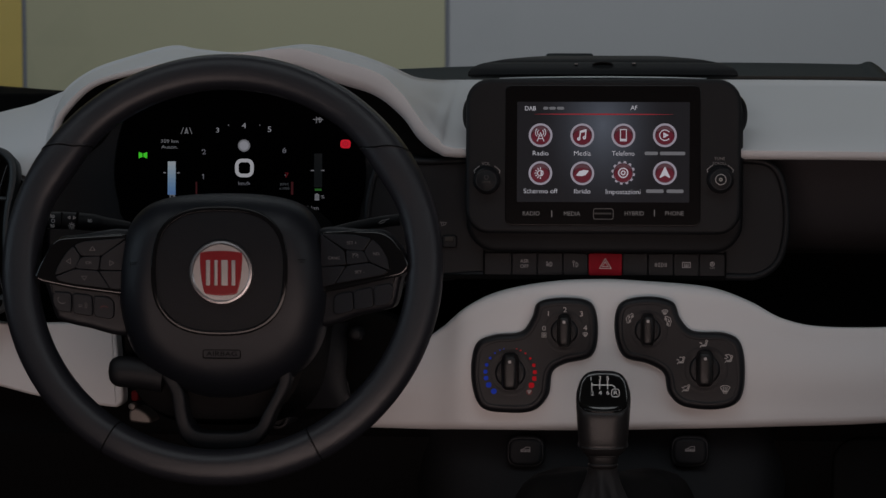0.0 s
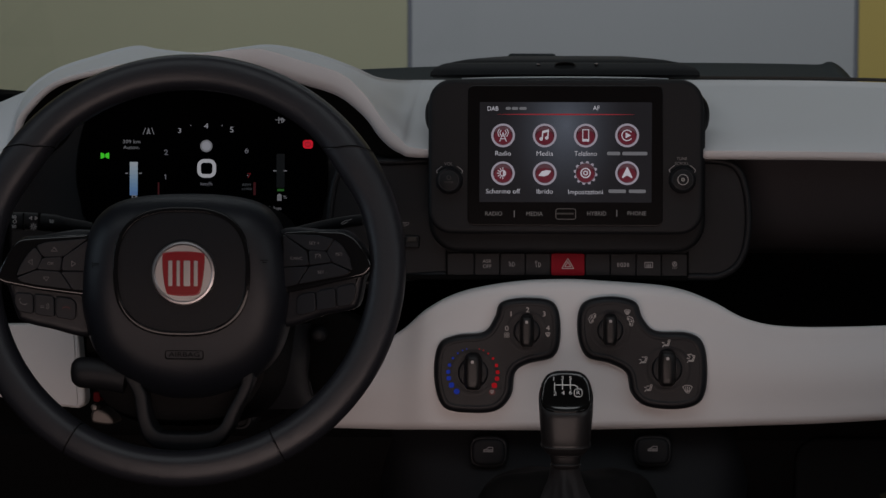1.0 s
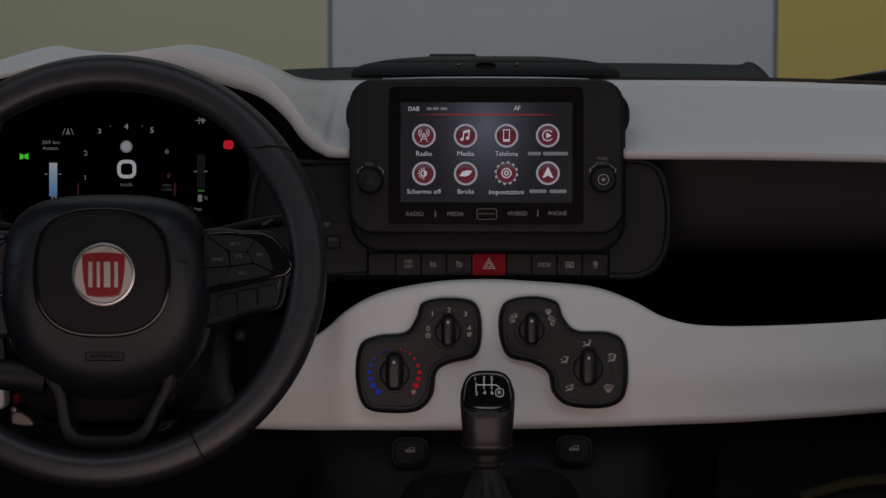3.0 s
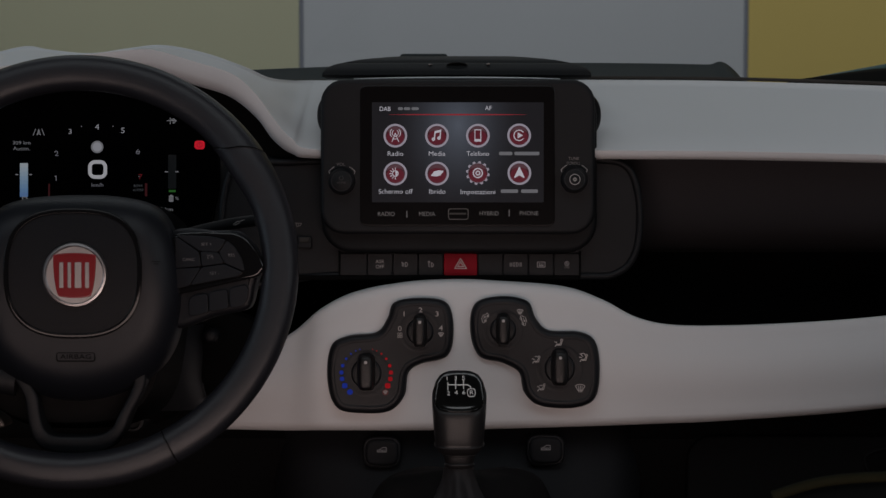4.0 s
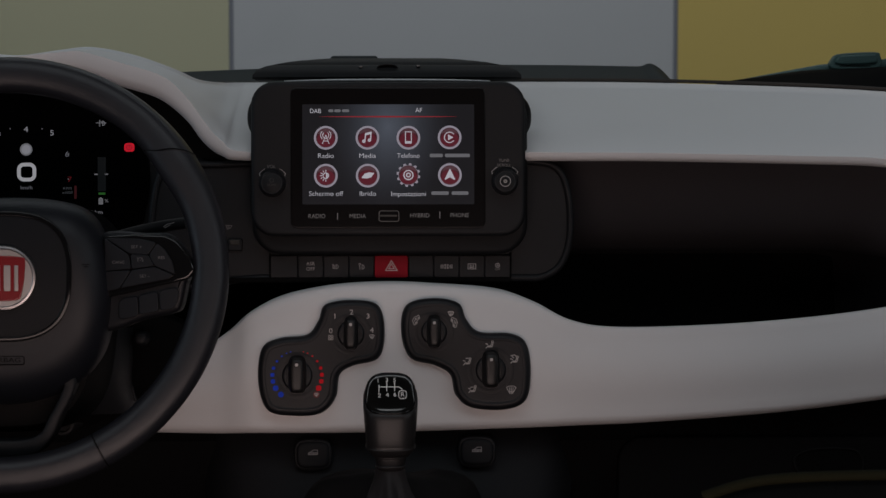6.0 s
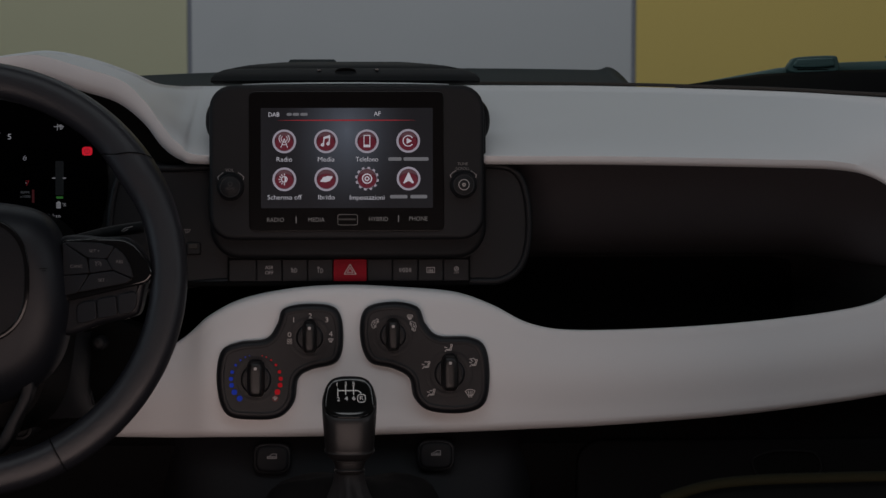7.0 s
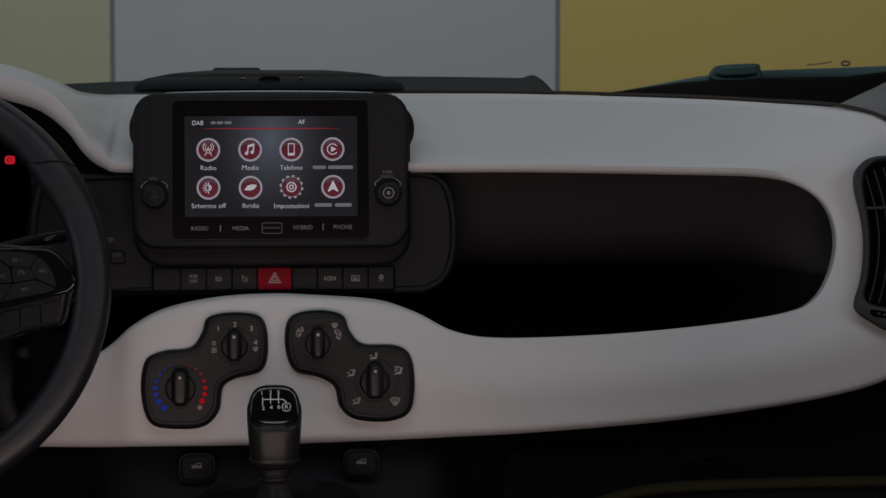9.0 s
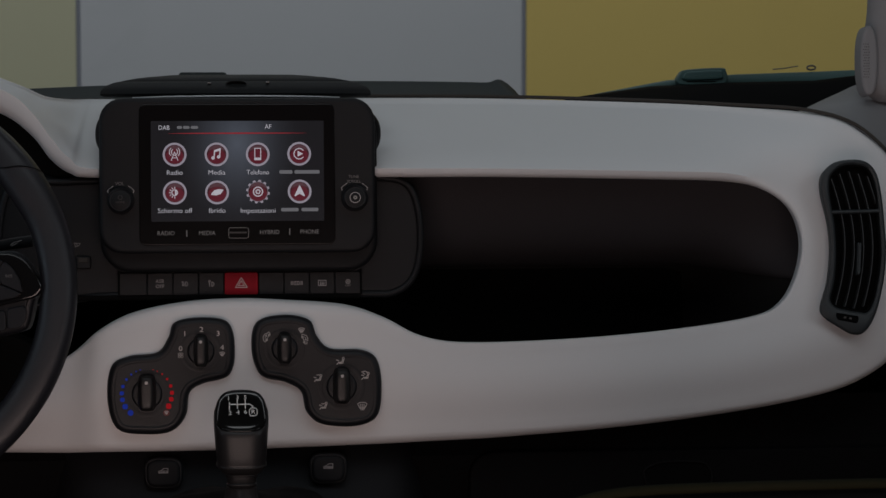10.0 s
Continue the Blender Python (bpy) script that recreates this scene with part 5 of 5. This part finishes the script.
def window_switch(cx, cz, y):
    ob = thing("window_switch", (cx, y, cz), "black window switch with a printed window mark", "switch", "window switches")
    part("surround", plate(bm_new(), oval(cx, cz, 17.0, 14.0, 3.4, 56), y, y + 20, 2.0, 4, 1.0), PLASTIC, ob, "", 45)
    b = part("rocker", plate(bm_new(), oval(cx, cz, 15.0, 12.2, 3.4, 56), y - 2.4, y + 8, 3.4, 5), CONSOLE, ob, "", 45)
    strokes([[(-1, -0.5), (1, -0.5), (1, 0.5), (0.1, 0.5), (-0.6, 0), (-1, -0.1), (-1, -0.5)], [(-1, -0.05), (1, -0.05)], [(0.1, -0.05), (0.1, -0.5)], [(-0.9, -0.3), (0.9, -0.3)]], cx, cz + 2.5, y - 2.7, 4.0, 0.55, WINDOW_PRINT, b, "window_symbol")
    return ob


window_switch(-67.5, -181.4, 12)
window_switch(78.6, -179.3, 12)

# glove box lid and its pull
glove = thing("glove_box", (330, 50, -210), "black glove box lid with a recessed pull", "glove box")
o = rounded(208.0, -168.7, 663.5, -274.1, 22)
part("lid", plate(bm_new(), o, 46, 70, 3, 4), KNEE, glove, "", 45)
o = spline([(368.2, -190.2), (376.0, -183.1), (389.1, -180.1), (410.0, -179.9), (425.7, -182.7), (430.8, -197.3), (415.0, -212.5), (378.4, -206.8)], 5)
part("pull", band(bm_new(), grow(o, 1.6), grow(o, -1.2), 43.5, 50, 1.2), LOWER_BLACK, glove, "", 60)
part("pull_recess", plate(bm_new(), grow(o, -1.2), 45.4, 50, 0.3, 2), DEEP, glove)

# ---- air vents at the ends ----
def vent(place, label):
    """An upright curved vent; place turns its own outline (from the inner edge outwards, up) into the dashboard's frame."""
    out = [place(a, b) for a, b in spline([(11.6, 71.5), (6.8, 61.3), (7.2, 45.8), (12.7, 20.1), (14.0, -5.6), (10.7, -31.3), (4.2, -51.8), (6.2, -62.1), (20.0, -71.5), (33.0, -78.2), (45.5, -76.6), (57.0, -60.0), (65.1, -31.7), (68.4, -6.0), (67.6, 19.7), (63.8, 55.8), (57.1, 72.9), (44.1, 79.6), (23.1, 78.2)], 4)]
    inn = [place(a, b) for a, b in spline([(17.0, 66.0), (14.5, 58.0), (15.0, 45.0), (19.0, 20.0), (20.0, -6.0), (17.5, -31.0), (13.5, -46.0), (18.0, -53.0), (29.0, -56.0), (40.0, -58.0), (49.0, -58.0), (55.0, -48.0), (60.0, -28.0), (63.0, -6.0), (62.0, 20.0), (59.5, 52.0), (53.0, 70.0), (42.0, 74.5), (27.0, 73.5)], 4)]
    mid = place(30, 0)
    inner_edge, way = place(7, 0)[0], np.sign(place(1, 0)[0] - place(0, 0)[0])

    def set_back(bm):
        """Lays the vent's flat drawing on the slanting end of the dashboard."""
        for v in bm.verts:
            v.co.y += -2 + 0.2 * way * (v.co.x - inner_edge) + 0.05 * (v.co.z - mid[1])
        return bm

    ob = thing("air_vent", (mid[0], 20, mid[1]), label, "air vent", "air vents")
    part("vent_frame", set_back(band(bm_new(), out, inn, -2.4, 40, 2.6, 6)), GREEN_BLACK, ob, "dark moulded frame", 50)
    part("inner_rim", set_back(band(bm_new(), grow(inn, 0.6), grow(inn, -1.6), -0.6, 20, 0.8)), DEEP, ob, "", 50)
    part("duct", set_back(plate(bm_new(), grow(out, -3), 6.0, 44, 0.5, 2, 0, 4)), DEEP, ob)
    for k in range(5):
        pts = []
        for b in np.linspace(69, -55, 17):
            sway = 9 * math.sin((69 - b) / 124 * math.pi * 0.95) - 0.0012 * (b - 8) ** 2 + 2
            pts.append(place(18.0 + k * 9.0 + sway * 0.9 + (69 - b) * 0.012, b * (1 - 0.03 * abs(k - 2))))
        part("slat", set_back(loft(bm_new(), [[(p[0] + w, y, p[1]) for p in pts] for w, y in ((-0.4, 0.2), (0.4, 0.2), (0.6, 7), (-0.6, 7), (-0.4, 0.2))])), SLAT, ob, "", 50)
    a, b = place(16, 32.0), place(63, 33.2)
    part("cross_bar", set_back(sweep(bm_new(), [(a[0], -0.5, a[1]), ((a[0] + b[0]) / 2, -0.8, (a[1] + b[1]) / 2), (b[0], -0.5, b[1])], 1.9, 10)), GREEN_BLACK, ob)
    tab = [place(*p) for p in filleted([(38.6, -25.5), (42.6, -24.0), (44.6, 4.0), (40.6, 5.0)], 1.4)]
    part("slat_tab", set_back(plate(bm_new(), tab, -2.0, 8, 1.0)), GREEN_BLACK, ob)
    seat_of_wheel = [place(*p) for p in filleted([(17.6, -58.2), (40.2, -62.0), (38.6, -68.6), (18.6, -64.8)], 2.4)]
    w = part("thumb_wheel", set_back(plate(bm_new(), seat_of_wheel, -3.2, 6, 1.0)), DEEP, ob)
    for k in (0.36, 0.62):
        p = place(19 + 20 * k, -61.6 - 3.6 * k)
        part("wheel_ridge", set_back(box(bm_new(), p[0] - 1.3, -3.8, p[1] - 0.9, p[0] + 1.3, -2.6, p[1] + 0.9, 0.3)), DIM, w)
    return ob


SLAT = material("dark_grey_plastic", (0.026, 0.028, 0.030), 0.5, grain=0.3, size=1400)
GREEN_BLACK = material("blue_black_plastic", (0.021, 0.026, 0.029), 0.5, grain=0.4, size=1400)
RVX, RVZ = 517.8, 14.4
LVX, LVZ = -519.0, 10.2
vent(lambda a, b: np.array((RVX + a, RVZ + b)), "upright black air vent in a white surround")
vent(lambda a, b: np.array((LVX - a, LVZ + b)), "upright black air vent beside the steering wheel")

# ---- on top of the dashboard ----
cover = thing("dash_top_tray", (0, 120, 160), "black tray on top of the dashboard above the screen", "tray")
xs = np.sin(np.linspace(-math.pi / 2, math.pi / 2, 61))
TB = 155.8
rows = []
for y, zc, hw, lift in ((60, TB, 119, 0), (38, TB, 120.4, 0), (36, TB + 1.5, 121.6, 1), (36.5, TB + 5, 121.8, 1), (40, 164.2, 121.8, 1), (46, 167.6, 121.6, 1), (54, 169.6, 121.4, 1), (60, 170.0, 121.2, 1), (62, 168.2, 121, 1), (72, 168.6, 120.6, 1), (74, 172.4, 120.2, 1), (80, 174.6, 120, 1),
                        (104, 177.6, 119, 1), (150, 182.4, 117.4, 1), (170, 184.5, 116.4, 1), (178, 183, 114, 1), (186, 178, 112, 1), (230, 172, 108, 1)):
    far = (EYE_MM + y) / (EYE_MM + 38)
    rows.append([(-1.0 + k * hw, y + 6 * k * k, (TB + (min(zc / far - TB, 19.4 * max(0.0, 1 - abs(k) ** 2.6) ** 0.35) if lift else zc / far - TB)) * far) for k in xs])
bm = loft(bm_new(), rows)
part("moulding", bm, MATTE, cover, "", 50)
o = oval(-0.8, 165.9, 9.6, 3.6, 2.2, 40)
lens = part("lens_housing", band(bm_new(), o, grow(o, -1.0), 40.6, 56, 0.5), MATTE, cover, "small dark oval lens housing", 45)
part("lens", plate(bm_new(), grow(o, -1.0), 43.5, 52, 0.5, 2), GLOSS, lens)
for x, z in ((-24.9, 167.2), (27.4, 167.8)):
    part("clip", box(bm_new(), x - 1.6, 42, z - 0.6, x + 1.6, 50, z + 0.6, 0.4), PALE, cover, "small pale clip")
part("sensor_box", box(bm_new(), -56.9, 240, 150, -10.0, 275, 192.4, 3), STRIP, cover, "", 45)

# A thin white tube draws the pale line below the tray.
bead = spline([at(p, 31) for p in ((-93.6, 153.3), (-52.9, 154.1), (0.5, 154.4), (53.9, 154.1), (92.0, 153.3))], 6, False)
part("white_bead", sweep(bm_new(), bead, lambda s: 0.35 + 0.55 * math.sin(math.pi * s), 10), WHITE, dash, "", 60)

# windscreen corner, wiper and cowl on the passenger's side
bm = loft(bm_new(), [[(a[0], y, a[1]) for a in row] for y, row in (
    (260, [(326.4, 166.3), (411.9, 160.4), (497.8, 154.5), (578.5, 149.8), (647.8, 131.9)]), (300, [(331.7, 169.8), (418.6, 179.1), (506.0, 183.0), (588.0, 184.0), (658.7, 193.2)]),
    (330, [(335.6, 171.8), (423.6, 184.1), (512.1, 188.1), (595.0, 189.7), (666.6, 198.4)]), (360, [(339.4, 158.8), (428.4, 158.6), (517.8, 158.4), (601.7, 158.2), (674.0, 158.0)]))])
part("cowl_panel", bm, DEEP, dash, "", 50)
wiper = thing("windscreen_wiper", (450, 360, 150), "dark green-black windscreen wiper at rest", "wiper")
pts = [at((361.8, 175.2), 352), at((444.7, 187.3), 350), at((516.1, 192.5), 350), at((587.7, 194.7), 350), at((671.8, 198.2), 352)]
bm = loft(bm_new(), [[(p[0], p[1] + dy, p[2] + dz * k) for p, k in zip(pts, (0.25, 0.9, 1.1, 1.1, 1.1))] for dy, dz in ((0, -5), (-4, -4), (-5, 0), (-3, 4.2), (2, 5), (6, 4), (6, -5), (0, -5))])
part("blade", bm, GREEN, wiper, "", 50)
o = spline([(452.5, 188.9), (456.7, 198.3), (463.8, 201.8), (499.4, 203.5), (504.7, 199.4), (505.8, 191.2), (499.2, 186.5), (463.7, 185.4)], 4)
hinge = part("hinge", plate(bm_new(), o, 335, 352, 1.5, 4), GREEN, wiper, "", 50)
o = spline([(458.0, 192.5), (461.0, 197.6), (466.0, 199.6), (496.0, 200.8), (500.0, 198.0), (500.6, 193.5), (496.0, 191.6), (466.0, 190.6)], 4)
part("hinge_cap", plate(bm_new(), o, 331.5, 340, 1.6, 4), GREEN, hinge, "", 60)
o = rounded(462.7, 189.6, 494.1, 188.4, 0.5)
part("hinge_groove", plate(bm_new(), o, 334.6, 340, 0.3), DEEP, hinge)
part("arm_spring", sweep(bm_new(), [at((557.8, 203.4), 356), at((571.0, 204.6), 356), at((584.8, 206.9), 356)], 0.6, 8), STEEL, wiper)
part("arm_clip", sweep(bm_new(), [at(p, 356) for p in oval(*(598.6, 205.1), 4.5, 2.2, 2, 14)], 1.0, 8, True), STEEL, wiper)

bm = loft(bm_new(), [[at(p, y) for p in row] for y, row in ((250, [(-688.5, 140.9), (-602.4, 142.9), (-528.1, 150.9)]), (290, [(-699.7, 163.4), (-612.2, 160.1), (-536.7, 156.2)]), (340, [(-713.6, 169.0), (-624.4, 165.6), (-547.3, 159.9)]), (350, [(-716.2, 131.9), (-626.6, 132.2), (-549.3, 132.4)]))])
part("cowl_panel", bm, DEEP, dash, "", 50)

# ---- windscreen pillar with its tweeter, and the quarter trim below ----
pillar = thing("windscreen_pillar", (680, 150, 200), "grey trimmed windscreen pillar with a small loudspeaker", "pillar")
o = spline([(603.9, 283.4), (603.9, 253.2), (602.0, 231.4), (597.5, 205.0), (596.0, 182.6), (599.0, 167.0), (609.6, 157.0), (624.0, 153.5), (690.5, 150.5), (700.1, 218.7), (700.7, 283.6)], 6)
part("trim", plate(bm_new(), o, 118, 140, 16, 8), CLOTH, pillar, "", 60)
o = oval(598.2, 192.6, 8.4, 33.2, 2.4, 48)
tw = part("tweeter", plate(bm_new(), o, 111, 136, 3.4, 6), CLOTH, pillar, "small loudspeaker behind a dotted grille", 60)
bm = bm_new()
for k in range(13):
    for j in range(3):
        disc(bm, 592.6 + 2.0 * j + 0.9 * (k % 2), 208.0 - 2.6 * k, 110.7, 0.55, n=8)
part("grille_holes", bm, DIM, tw)
bm = loft(bm_new(), [spline(row, 6, False) for row in (
    [(522.0, 96, 142.0), (556.0, 80, 136.0), (590.0, 66, 112.0), (640.0, 60, 40.0), (700.0, 60, -40.0)],
    [(526.0, 110, 144.0), (560.0, 96, 141.0), (596.0, 84, 122.0), (646.0, 80, 60.0), (706.0, 80, -20.0)],
    [(536.0, 150, 146.0), (570.0, 140, 154.0), (606.0, 128, 150.0), (656.0, 124, 120.0), (716.0, 120, 60.0)],
    [(548.0, 190, 149.5), (582.0, 180, 165.5), (610.0, 172, 176.0), (660.0, 168, 176.0), (720.0, 160, 150.0)],
    [(552.0, 210, 140.0), (588.0, 205, 150.0), (616.0, 200, 150.0), (664.0, 195, 150.0), (724.0, 190, 120.0)])])
part("quarter_trim", bm, CLOTH, pillar, "", 70)

# ---- passenger seat: only its piped top edge rises into view ----
seat = thing("passenger_seat", (330, -620, -330), "black passenger seat with olive piping", "car seat")
edge = spline([at(p, -620) for p in ((201.6, -158.2), (231.1, -149.5), (264.3, -146.0), (319.8, -144.6), (375.6, -144.0), (431.8, -144.1), (507.1, -149.2))], 6, False)
part("piping", sweep(bm_new(), edge, 3.6, 12), SEAT, seat, "olive piped seam", 60)
bm = loft(bm_new(), [[(p[0], p[1] + dy, p[2] + dz) for p in edge] for dy, dz in ((-60, -690), (-40, -60), (-20, -12), (0, -2), (30, -8), (90, -60), (120, -690))])
part("backrest", bm, DEEP, seat, "", 60)

# ---- windscreen ----
glass = bpy.data.materials.new("clear_glass")
glass.use_nodes = True
nt = glass.node_tree
nt.nodes.remove(nt.nodes["Principled BSDF"])
clear, shiny, blend = nt.nodes.new("ShaderNodeBsdfTransparent"), nt.nodes.new("ShaderNodeBsdfGlossy"), nt.nodes.new("ShaderNodeMixShader")
clear.inputs["Color"].default_value, shiny.inputs["Roughness"].default_value = (0.97, 0.98, 0.975, 1), 0.02
blend.inputs["Fac"].default_value = 0.012
for a, b in ((clear.outputs["BSDF"], blend.inputs[1]), (shiny.outputs["BSDF"], blend.inputs[2]), (blend.outputs["Shader"], nt.nodes["Material Output"].inputs["Surface"])):
    nt.links.new(a, b)
bm = loft(bm_new(), [[(u, 395 - 0.00022 * u * u - 0.85 * (z - 150), z) for u in np.linspace(-700, 700, 24)] for z in np.linspace(150, 620, 10)])
bmesh.ops.solidify(bm, geom=bm.faces[:], thickness=5)
screen_pane = new("windscreen", to_mesh("windscreen", bm, glass))
screen_pane.matrix_world = BASE
screen_pane.visible_shadow = False
tagged(screen_pane, "clear raked windscreen above the dashboard", "windscreen", "", "structure")
